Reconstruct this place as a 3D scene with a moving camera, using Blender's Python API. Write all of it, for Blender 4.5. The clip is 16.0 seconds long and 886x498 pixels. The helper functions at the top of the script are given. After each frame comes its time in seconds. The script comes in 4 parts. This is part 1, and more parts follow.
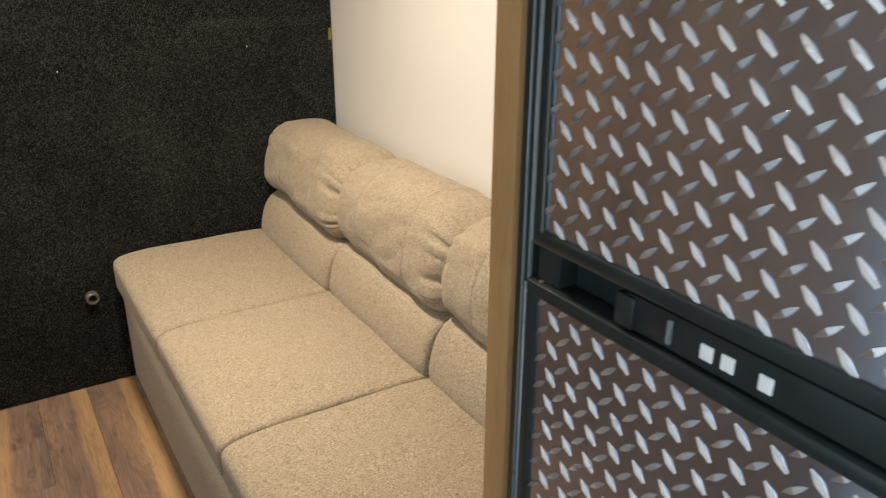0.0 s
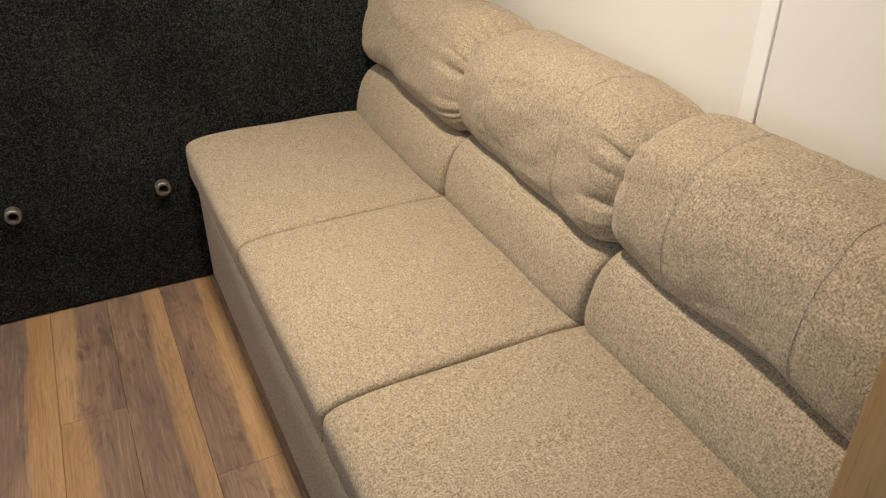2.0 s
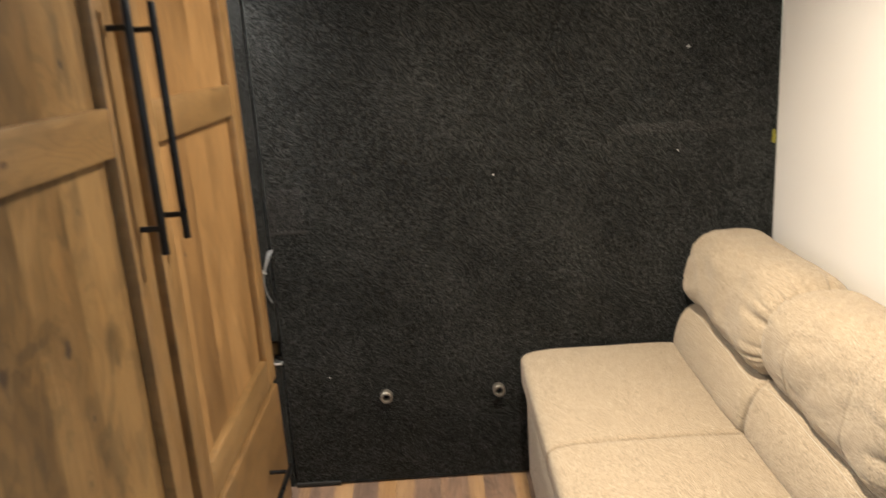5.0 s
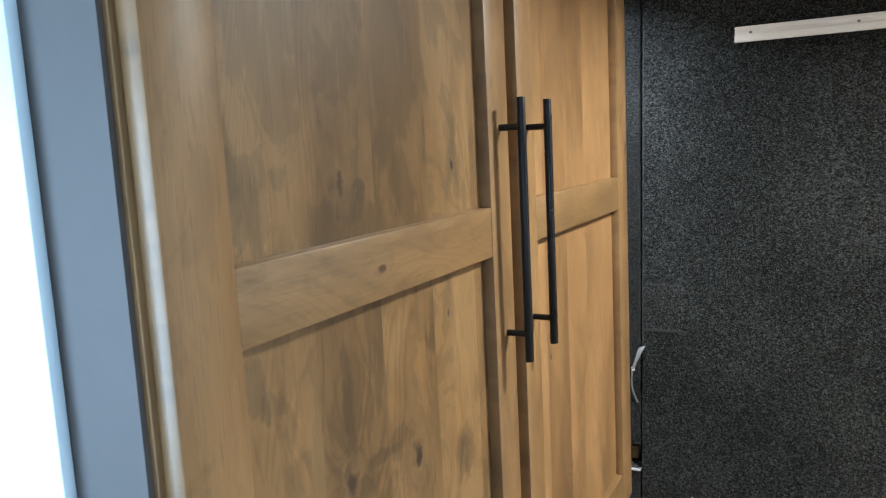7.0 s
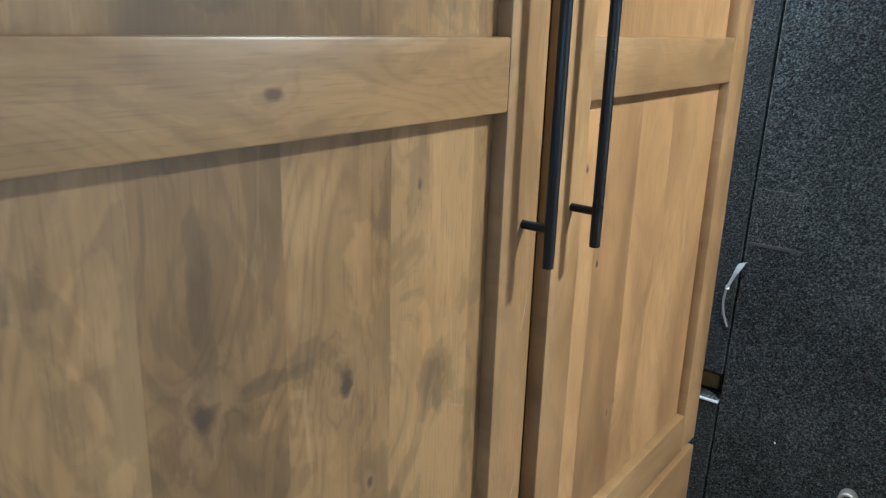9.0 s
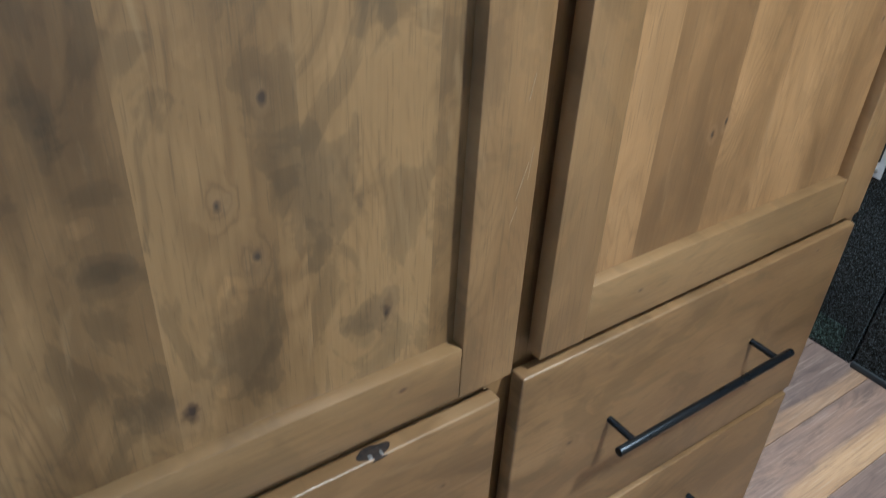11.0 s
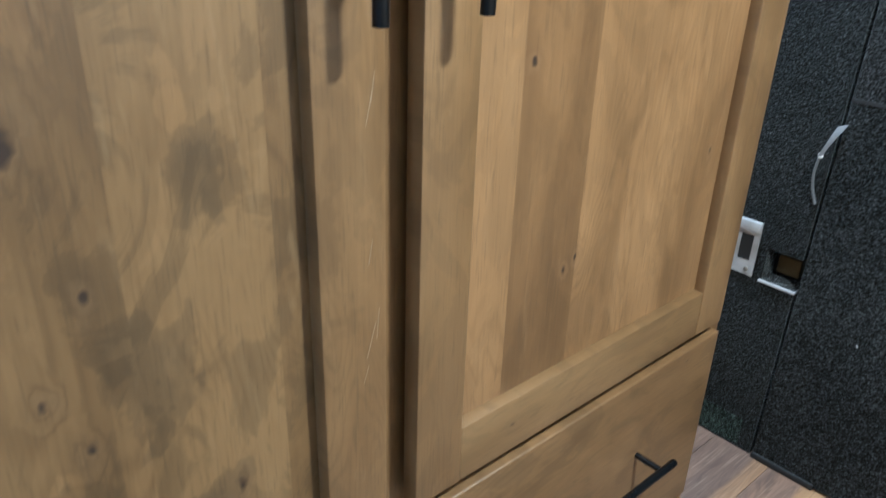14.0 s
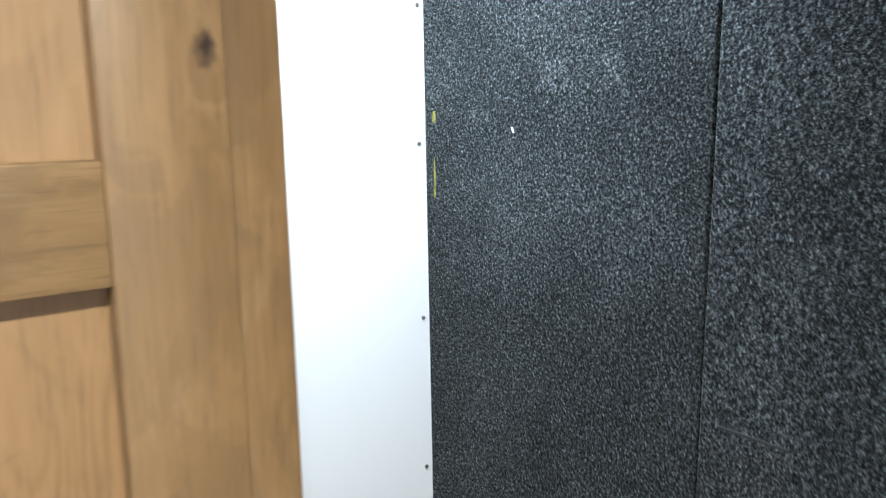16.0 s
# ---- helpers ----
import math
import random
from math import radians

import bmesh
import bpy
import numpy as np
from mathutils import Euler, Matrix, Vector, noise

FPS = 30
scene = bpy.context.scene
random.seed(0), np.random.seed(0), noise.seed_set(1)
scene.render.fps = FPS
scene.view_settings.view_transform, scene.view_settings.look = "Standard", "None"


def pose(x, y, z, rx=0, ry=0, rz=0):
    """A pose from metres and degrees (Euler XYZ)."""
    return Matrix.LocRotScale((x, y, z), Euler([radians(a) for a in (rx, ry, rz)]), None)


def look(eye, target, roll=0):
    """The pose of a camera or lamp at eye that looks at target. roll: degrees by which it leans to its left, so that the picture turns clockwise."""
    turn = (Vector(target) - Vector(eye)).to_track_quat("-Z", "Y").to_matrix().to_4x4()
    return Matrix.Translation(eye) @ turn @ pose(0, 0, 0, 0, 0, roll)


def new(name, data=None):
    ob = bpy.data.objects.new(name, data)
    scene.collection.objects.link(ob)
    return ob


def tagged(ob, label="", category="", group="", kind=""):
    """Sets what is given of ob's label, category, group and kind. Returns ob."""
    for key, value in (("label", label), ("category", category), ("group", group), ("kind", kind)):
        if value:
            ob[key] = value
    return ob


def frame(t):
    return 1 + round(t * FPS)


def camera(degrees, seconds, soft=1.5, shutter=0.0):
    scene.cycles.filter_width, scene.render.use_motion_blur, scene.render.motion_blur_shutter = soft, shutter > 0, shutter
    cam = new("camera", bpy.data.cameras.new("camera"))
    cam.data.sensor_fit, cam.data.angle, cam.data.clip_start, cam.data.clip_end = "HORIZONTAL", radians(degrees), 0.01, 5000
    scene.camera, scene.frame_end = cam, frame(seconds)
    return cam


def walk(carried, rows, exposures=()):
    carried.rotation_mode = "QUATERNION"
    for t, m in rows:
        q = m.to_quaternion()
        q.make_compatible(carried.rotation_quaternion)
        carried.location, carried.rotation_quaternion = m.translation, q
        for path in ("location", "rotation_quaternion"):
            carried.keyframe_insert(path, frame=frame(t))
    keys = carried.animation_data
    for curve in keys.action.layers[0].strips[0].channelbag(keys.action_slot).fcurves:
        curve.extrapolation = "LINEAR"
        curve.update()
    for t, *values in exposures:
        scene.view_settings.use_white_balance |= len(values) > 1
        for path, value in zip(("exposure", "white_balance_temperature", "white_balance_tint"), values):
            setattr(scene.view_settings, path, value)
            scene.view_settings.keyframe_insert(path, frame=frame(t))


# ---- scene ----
cam = camera(60.3, 16.0, 1.2, 0.3)
PATH = [
    (0, (0.054, 0.168, 1.453), (1.036, 1.745, 0.712), 0.2),
    (0.5, (0.003, 0.277, 1.445), (0.929, 1.851, 0.631), 0.7),
    (1, (0.056, 0.453, 1.401), (0.897, 2.025, 0.495), 0.4),
    (1.5, (0.111, 0.598, 1.361), (0.905, 2.147, 0.376), 0.4),
    (2, (0.131, 0.644, 1.341), (0.889, 2.174, 0.299), 0.2),
    (2.5, (0.133, 0.65, 1.341), (0.882, 2.169, 0.277), 0.2),
    (3, (0.128, 0.642, 1.349), (0.874, 2.173, 0.3), 0.1),
    (3.5, (0.14, 0.625, 1.364), (0.838, 2.212, 0.368), -0.6),
    (4, (0.146, 0.591, 1.39), (0.737, 2.276, 0.49), -1.8),
    (4.5, (0.118, 0.504, 1.452), (0.474, 2.327, 0.711), -3.3),
    (4.9, (0.136, 0.378, 1.499), (0.19, 2.297, 0.938), -4.0),
    (5, (0.136, 0.349, 1.509), (0.124, 2.28, 0.99), -3.9),
    (5.2, (0.137, 0.298, 1.529), (-0.008, 2.245, 1.091), -3.8),
    (7.3, (0.104, 0.546, 1.544), (-0.878, 2.266, 1.262), -2.0),
    (7.5, (0.102, 0.589, 1.52), (-0.897, 2.291, 1.195), -1.5),
    (8, (0.073, 0.656, 1.485), (-0.944, 2.322, 1.047), -0.0),
    (8.2, (0.051, 0.675, 1.481), (-0.974, 2.329, 1.02), 0.4),
    (10.5, (0.111, 1.074, 1.346), (-1.28, 2.161, 0.408), 2.6),
    (11, (0.111, 1.08, 1.268), (-1.233, 2.061, 0.158), 3.1),
    (11.5, (0.133, 1.071, 1.228), (-1.158, 1.963, -0.012), 3.8),
    (12, (0.158, 1.069, 1.194), (-1.1, 1.894, -0.123), 3.5),
    (12.5, (0.171, 1.076, 1.181), (-1.083, 1.898, -0.142), 2.7),
    (13, (0.169, 1.101, 1.219), (-1.15, 2.02, 0.03), 1.7),
    (13.5, (0.166, 1.123, 1.277), (-1.195, 2.169, 0.251), 1.3),
    (14, (0.142, 1.136, 1.323), (-1.189, 2.348, 0.451), 1.9),
    (14.5, (0.047, 1.263, 1.372), (-1.184, 2.676, 0.673), 2.1),
    (14.7, (0.006, 1.325, 1.419), (-1.169, 2.804, 0.761), 2.6),
    (15, (-0.007, 1.414, 1.451), (-1.151, 2.956, 0.894), 0.8),
    (15.2, (0.018, 1.482, 1.453), (-1.159, 3.024, 0.966), -0.2),
    (15.5, (0.074, 1.676, 1.456), (-1.262, 3.106, 1.043), -0.4),
    (15.8, (0.104, 1.872, 1.466), (-1.378, 3.166, 1.106), -1.1),
    (16, (0.104, 1.973, 1.471), (-1.476, 3.152, 1.135), -1.0),
]

EXPOSURES = [(0.0, -0.65, 6500, 9), (2.5, -0.75, 6300, 9), (4.0, -0.7, 6350, 9), (5.0, -0.1, 6400, 9), (7.3, 0.3, 5000, 2), (8.2, 0.42, 4700, 0), (10.5, 0.05, 4550, 0),
             (12.0, 0.0, 4350, 0), (13.5, 0.0, 4550, 0), (15.0, 0.2, 4450, 0), (16.0, 0.05, 4800, 2)]
walk(cam, [(t, look(eye, target, roll)) for t, eye, target, roll in PATH], EXPOSURES)

# ---- the plan, in metres ----
X_LEFT, X_RIGHT = -1.045, 1.215        # inner faces of the side walls
Y_BACK, Y_RAMP = -0.95, 2.795           # closing wall behind, carpeted ramp wall ahead
Z_CEIL = 2.06
FACE = -0.32                           # front of the wardrobe's doors
BOARD, EDGE = 0.155, -0.10              # width of the floor boards, and the side of one of them
LAMP = (0.42, 1.85)                    # the ceiling lamp whose shadows fall on the wardrobe

# ---- light ----
world = bpy.data.worlds.new("sky")
scene.world = world
world.use_nodes = True
wn = world.node_tree.nodes
sky = wn.new("ShaderNodeTexSky")
sky.sky_type, sky.sun_disc = "NISHITA", False
sky.sun_elevation, sky.sun_rotation = radians(35), radians(200)
world.node_tree.links.new(sky.outputs[0], wn["Background"].inputs[0])
wn["Background"].inputs[1].default_value = 0.15


def area_lamp(name, m, size_x, size_y, watts, colour, shape="RECTANGLE", spread=180):
    data = bpy.data.lights.new(name, "AREA")
    data.shape, data.size, data.size_y, data.energy, data.color = shape, size_x, size_y, watts, colour
    data.spread = radians(spread)
    ob = new(name, data)
    ob.matrix_world = m
    return ob


WARM, COOL, PALE = (1.0, 0.84, 0.64), (0.72, 0.87, 1.0), (1.0, 0.95, 0.88)
NOOK = (-0.70, 2.54)                   # the ceiling lamp between wardrobe and ramp
# the second lamp, at y -0.1, is an added unseen fill
LAMPS = [(*LAMP, 36.0, WARM), (0.38, -0.1, 2.0, WARM), (*NOOK, 17.0, PALE)]
for lx, ly, watts, tone in LAMPS:
    area_lamp("lamp_light", pose(lx, ly, Z_CEIL - 0.024), 0.12, 0.12, watts, tone, "DISK", 140 if (lx, ly) == NOOK else 150)
# daylight at three unseen windows; back and right-hand lamps are added fill
area_lamp("added_daylight", pose(0.05, Y_BACK + 0.02, 1.1, 90, 0, 0), 1.9, 1.5, 1.8, COOL)
area_lamp("added_daylight", pose(X_LEFT + 0.02, -0.08, 1.32, 0, -90, 0), 0.9, 1.0, 26.0, COOL)
# added fill for the near wardrobe door; no window known in this wall
area_lamp("added_daylight", pose(X_RIGHT - 0.02, -0.50, 1.30, 0, 90, 0), 0.9, 0.8, 15.0, COOL)


# ---- materials ----
class Mat:
    """A small node-graph writer."""

    def __init__(self, name, rough=0.6, metal=0.0):
        self.m = bpy.data.materials.new(name)
        self.m.use_nodes = True
        self.t = self.m.node_tree
        self.b = self.t.nodes["Principled BSDF"]
        self.b.inputs["Roughness"].default_value = rough
        self.b.inputs["Metallic"].default_value = metal
        self.geo = self.t.nodes.new("ShaderNodeNewGeometry")

    def link(self, a, b):
        self.t.links.new(a, b)

    def put(self, socket, value):
        if hasattr(value, "is_linked"):
            self.link(value, socket)
        else:
            socket.default_value = value

    def scaled(self, sx, sy, sz, shift=(0, 0, 0), source=None):
        n = self.t.nodes.new("ShaderNodeMapping")
        n.inputs["Scale"].default_value = (sx, sy, sz)
        n.inputs["Location"].default_value = shift
        self.link(source or self.geo.outputs["Position"], n.inputs["Vector"])
        return n.outputs[0]

    def noise(self, vec, scale=1.0, detail=3.0, rough=0.55, distort=0.0):
        n = self.t.nodes.new("ShaderNodeTexNoise")
        self.link(vec, n.inputs["Vector"])
        for key, v in (("Scale", scale), ("Detail", detail), ("Roughness", rough), ("Distortion", distort)):
            n.inputs[key].default_value = v
        return n.outputs[0]

    def cells(self, vec, scale=1.0, feature="F1", randomness=1.0):
        n = self.t.nodes.new("ShaderNodeTexVoronoi")
        n.feature = feature
        self.link(vec, n.inputs["Vector"])
        n.inputs["Scale"].default_value = scale
        n.inputs["Randomness"].default_value = randomness
        return n

    def math(self, op, a, b=0.0, c=0.0):
        n = self.t.nodes.new("ShaderNodeMath")
        n.operation = op
        for s, v in zip(n.inputs, (a, b, c)):
            self.put(s, v)
        return n.outputs[0]

    def ramp(self, fac, stops, interp="LINEAR"):
        n = self.t.nodes.new("ShaderNodeValToRGB")
        n.color_ramp.interpolation = interp
        els = n.color_ramp.elements
        while len(els) < len(stops):
            els.new(0.5)
        for e, (p, c) in zip(els, stops):
            e.position, e.color = p, (*c, 1) if len(c) == 3 else c
        self.link(fac, n.inputs[0])
        return n.outputs[0]

    def mix(self, fac, a, b, blend="MIX"):
        n = self.t.nodes.new("ShaderNodeMix")
        n.data_type, n.blend_type = "RGBA", blend
        self.put(n.inputs[0], fac)
        for s, v in ((n.inputs[6], a), (n.inputs[7], b)):
            self.put(s, (*v, 1) if isinstance(v, tuple) and len(v) == 3 else v)
        return n.outputs[2]

    def random(self):
        return self.t.nodes.new("ShaderNodeObjectInfo").outputs["Random"]

    def split(self, vec):
        n = self.t.nodes.new("ShaderNodeSeparateXYZ")
        self.link(vec, n.inputs[0])
        return n.outputs

    def join(self, x, y, z):
        n = self.t.nodes.new("ShaderNodeCombineXYZ")
        for s, v in zip(n.inputs, (x, y, z)):
            self.put(s, v)
        return n.outputs[0]

    def bump(self, height, strength=0.3, distance=0.001):
        n = self.t.nodes.new("ShaderNodeBump")
        n.inputs["Strength"].default_value = strength
        n.inputs["Distance"].default_value = distance
        self.link(height, n.inputs["Height"])
        self.link(n.outputs[0], self.b.inputs["Normal"])

    def colour(self, v):
        self.put(self.b.inputs["Base Color"], (*v, 1) if isinstance(v, tuple) and len(v) == 3 else v)

    def set(self, key, v):
        self.put(self.b.inputs[key], v)


def painted(name, colour, rough=0.5, metal=0.0, wear=0.12, scale=9.0, bump=0.05):
    """Plain paint, plastic or metal with soft unevenness."""
    k = Mat(name, rough, metal)
    big = k.noise(k.scaled(1, 1, 1), scale, 4)
    dark = tuple(c * (1 - wear) for c in colour)
    light = tuple(min(1.0, c * (1 + wear)) for c in colour)
    k.colour(k.ramp(big, [(0.3, dark), (0.7, light)]))
    fine = k.noise(k.scaled(1, 1, 1), 220, 2)
    k.set("Roughness", k.math("MULTIPLY_ADD", big, 0.2, rough - 0.1))
    k.bump(fine, bump)
    return k.m


# knots of the wardrobe: y, z, size
KNOTS_UP = [(1.101, 1.510, 0.0075), (1.224, 1.177, 0.0085), (1.316, 1.329, 0.006), (1.254, 1.070, 0.0045), (1.343, 1.515, 0.004), (1.087, 1.200, 0.008),
            (1.240, 0.948, 0.0045), (1.174, 0.823, 0.0075), (1.349, 0.851, 0.005), (1.215, 0.998, 0.004), (1.757, 0.927, 0.003), (1.776, 0.938, 0.0028),
            (1.680, 1.173, 0.0042), (2.039, 1.016, 0.0035), (1.631, 1.301, 0.005), (2.130, 1.510, 0.007)]
KNOTS_LEVEL = [(1.265, 0.608, 0.004), (1.246, 0.568, 0.0065), (1.294, 0.621, 0.006), (1.411, 0.599, 0.003), (1.358, 0.767, 0.003),
               (1.674, 0.760, 0.0035), (1.604, 0.552, 0.005), (2.059, 0.683, 0.004), (1.146, 1.417, 0.005)]
# dark and pale heartwood patches of the near door's boards: y, z, half width, half height
DARK_WOOD = [(1.290, 0.990, 0.042, 0.058), (1.122, 1.080, 0.011, 0.040), (1.146, 0.975, 0.027, 0.014), (1.146, 0.842, 0.024, 0.024), (1.226, 0.862, 0.034, 0.054),
             (1.338, 0.852, 0.028, 0.022), (1.154, 1.207, 0.034, 0.008), (0.965, 1.500, 0.028, 0.046), (1.120, 1.486, 0.036, 0.024), (1.342, 1.520, 0.018, 0.055),
             (1.092, 1.270, 0.010, 0.075), (0.960, 1.345, 0.018, 0.034), (1.340, 1.130, 0.020, 0.050)]
PALE_WOOD = [(1.130, 1.008, 0.010, 0.009), (1.140, 1.177, 0.020, 0.014), (1.015, 1.294, 0.030, 0.034), (1.217, 0.914, 0.012, 0.022), (1.330, 1.190, 0.012, 0.030),
             (1.205, 0.835, 0.012, 0.012), (0.990, 1.480, 0.007, 0.030), (1.250, 1.270, 0.028, 0.040), (1.300, 1.370, 0.015, 0.012)]


def alder(name, along, seed=0.0, boards=10.5, knots=(), shade=(1.0, 1.0, 1.0), blotch=0.35, dark=(), pale=(), contrast=1.0):
    """Stained knotty alder, the grain running along 'y' or 'z'; boards: glued boards to the metre, none if 0."""
    k = Mat(name, 0.42)
    x, y, z = k.split(k.geo.outputs["Position"])
    u, v = (y, z) if along == "z" else (z, y)
    off = k.math("MULTIPLY_ADD", k.random(), 37.0, seed)
    tint = 0.5
    if boards:
        row = k.math("FLOOR", k.math("MULTIPLY", u, boards))
        wn_ = k.t.nodes.new("ShaderNodeTexWhiteNoise")
        wn_.noise_dimensions = "1D"
        k.link(k.math("ADD", row, off), wn_.inputs["W"])
        tint = wn_.outputs["Value"]
        off = k.math("MULTIPLY_ADD", tint, 11.0, off)
    base = k.join(k.math("ADD", u, off), k.math("ADD", v, off), x)
    warp = k.noise(k.scaled(60, 60, 60), 1.0, 2)
    edge = k.noise(k.scaled(30, 30, 17) if along == "z" else k.scaled(30, 17, 30), 1.0, 3, 0.6)

    def nearest(spots, sy, sz):
        """Distance to the nearest spot, in its own size."""
        best = None
        flat = k.scaled(0.0, sy, sz)
        for q in spots:
            n = k.t.nodes.new("ShaderNodeVectorMath")
            n.operation = "DISTANCE"
            k.link(flat, n.inputs[0])
            n.inputs[1].default_value = (0.0, q[0] * sy, q[1] * sz)
            d = k.math("DIVIDE", n.outputs["Value"], q[2])
            best = d if best is None else k.math("MINIMUM", best, d)
        return best

    def patches(spots):
        """1 inside ragged patches of the given sizes, 0 outside."""
        best = None
        for cy, cz, hy, hz in spots:
            dy = k.math("ABSOLUTE", k.math("DIVIDE", k.math("SUBTRACT", y, cy), hy))
            dz = k.math("ABSOLUTE", k.math("DIVIDE", k.math("SUBTRACT", z, cz), hz))
            d = k.math("POWER", k.math("ADD", k.math("POWER", dy, 3.0), k.math("POWER", dz, 3.0)), 0.333)
            best = d if best is None else k.math("MINIMUM", best, d)
        return k.ramp(k.math("ADD", best, k.math("MULTIPLY_ADD", edge, 2.6, -1.3)), [(0.35, (1, 1, 1)), (0.80, (0.6, 0.6, 0.6)), (0.92, (0, 0, 0))])

    near = nearest(knots, *((1.0, 0.62) if along == "z" else (0.62, 1.0)))
    near = k.math("ADD", near, k.math("MULTIPLY_ADD", warp, 2.2, -1.0))
    tenth = k.math("DIVIDE", near, 10.0)
    knot = k.ramp(tenth, [(0.04, (1, 1, 1)), (0.11, (0, 0, 0))])
    halo = k.ramp(k.math("ADD", tenth, k.math("MULTIPLY_ADD", edge, 0.7, -0.35)), [(0.05, (1, 1, 1)), (0.50, (0, 0, 0))], "EASE")
    collar = k.ramp(k.math("ADD", tenth, k.math("MULTIPLY_ADD", edge, 0.9, -0.40)), [(0.12, (0, 0, 0)), (0.20, (1, 1, 1)), (0.34, (0, 0, 0))])
    # growth rings, bending round the knots, seen as faint lines in some places only
    bend = k.noise(k.scaled(6.5, 1.5, 1, source=base), 1.0, 2, 0.5, 0.9)
    field = k.math("ADD", bend, k.math("MULTIPLY", halo, 0.07))
    rings = k.math("POWER", k.math("MULTIPLY_ADD", k.math("SINE", k.math("MULTIPLY", field, 150.0)), 0.5, 0.5), 3.0)
    where = k.ramp(k.noise(k.scaled(7.0, 3.0, 1, (9, 3, 0), source=base), 1.0, 3), [(0.47, (0, 0, 0)), (0.60, (1, 1, 1))])
    fine = k.noise(k.scaled(330.0, 5.0, 1, source=base), 1.0, 4, 0.65)
    pores = k.noise(k.scaled(520.0, 22.0, 1, source=base), 1.0, 2)
    cloud = k.noise(k.scaled(8.0, 1.3 + 2.0 * blotch, 1, source=base), 1.0, 4, 0.55, 0.6)
    blot = k.noise(k.scaled(11.0, 6.0, 1, (4, 2, 0), source=base), 1.0, 5, 0.58, 1.5)
    flame = k.noise(k.scaled(34.0, 5.0, 1, (1, 7, 0), source=base), 1.0, 4, 0.6, 1.4)
    tone = k.math("ADD", k.math("MULTIPLY_ADD", fine, 0.20, 0.40), k.math("MULTIPLY_ADD", cloud, 1.0 * contrast, -0.5 * contrast))
    if boards:
        tone = k.math("ADD", tone, k.math("MULTIPLY_ADD", tint, 0.22 * contrast, -0.11 * contrast))
    tone = k.math("ADD", tone, k.math("MULTIPLY", k.math("MULTIPLY", rings, where), -0.11 * contrast))
    col = k.ramp(tone, [(0.10, (0.125, 0.072, 0.030)), (0.42, (0.228, 0.136, 0.057)), (0.62, (0.312, 0.191, 0.083)), (0.95, (0.43, 0.280, 0.136))])
    soft = k.ramp(blot, [(0.50, (0, 0, 0)), (0.545, (0.75, 0.75, 0.75)), (0.66, (1, 1, 1))])
    col = k.mix(k.math("MULTIPLY", soft, blotch), col, (0.46, 0.48, 0.52), "MULTIPLY")
    col = k.mix(k.math("MULTIPLY", k.ramp(blot, [(0.36, (1, 1, 1)), (0.42, (0, 0, 0))]), 0.10 + 0.5 * blotch), col, (1.30, 1.30, 1.34), "MULTIPLY")
    col = k.mix(k.ramp(flame, [(0.60, (0, 0, 0)), (0.72, (0.05 + 0.4 * blotch, 0.05 + 0.4 * blotch, 0.05 + 0.4 * blotch))]), col, (0.46, 0.32, 0.175))
    if dark:
        col = k.mix(k.math("MULTIPLY", patches(dark), 0.75), col, (0.52, 0.55, 0.62), "MULTIPLY")
    if pale:
        col = k.mix(k.math("MULTIPLY", patches(pale), 0.8), col, (1.42, 1.40, 1.38), "MULTIPLY")
    col = k.mix(k.math("MULTIPLY", halo, 0.34), col, (0.135, 0.080, 0.040))
    col = k.mix(k.math("MULTIPLY", collar, 0.18), col, (0.42, 0.270, 0.135))
    col = k.mix(k.ramp(pores, [(0.31, (0.38, 0.38, 0.38)), (0.42, (0, 0, 0))]), col, (0.11, 0.07, 0.035))
    if shade != (1.0, 1.0, 1.0):
        col = k.mix(1.0, col, shade, "MULTIPLY")
    col = k.mix(knot, col, (0.034, 0.021, 0.014) if along == "z" else (0.075, 0.040, 0.018))
    k.colour(col)
    k.set("Roughness", k.math("MULTIPLY_ADD", cloud, 0.16, 0.34))
    k.set("Coat Weight", 0.15)
    k.set("Coat Roughness", 0.3)
    k.bump(k.math("ADD", fine, k.math("MULTIPLY", knot, -2.0)), 0.14, 0.0009)
    return k.m


def carpet_felt(name="black_carpet", tint=(0.97, 1.01, 0.99), lift=0.56):
    k = Mat(name, 0.95)
    p = k.scaled(1, 1, 1)
    fib = k.noise(p, 230, 3, 0.8)
    tuft = k.cells(p, 240).outputs["Distance"]
    big = k.noise(p, 3.2, 4)
    fleck = k.noise(k.scaled(1, 1, 1, (5, 5, 5)), 420, 2, 0.7)
    tone = k.math("ADD", k.math("MULTIPLY", fib, 0.85), k.math("MULTIPLY", big, 0.15))

    def c(v):
        return tuple(lift * v * q for q in tint)
    col = k.ramp(tone, [(0.40, c(0.002)), (0.48, c(0.007)), (0.55, c(0.026)), (0.64, c(0.10))])
    col = k.mix(k.ramp(fleck, [(0.59, (0, 0, 0)), (0.66, (0.9, 0.9, 0.9))]), col, c(0.15))
    k.colour(col)
    k.set("Specular IOR Level", 0.12)
    k.set("Sheen Weight", k.ramp(tone, [(0.42, (0.02, 0.02, 0.02)), (0.52, (0.15, 0.15, 0.15)), (0.64, (0.75, 0.75, 0.75))]))
    k.set("Sheen Roughness", 0.42)
    k.set("Sheen Tint", (0.90, 0.98, 0.98, 1.0))
    k.bump(k.math("ADD", fib, k.math("MULTIPLY", tuft, 0.5)), 1.0, 0.004)
    return k.m


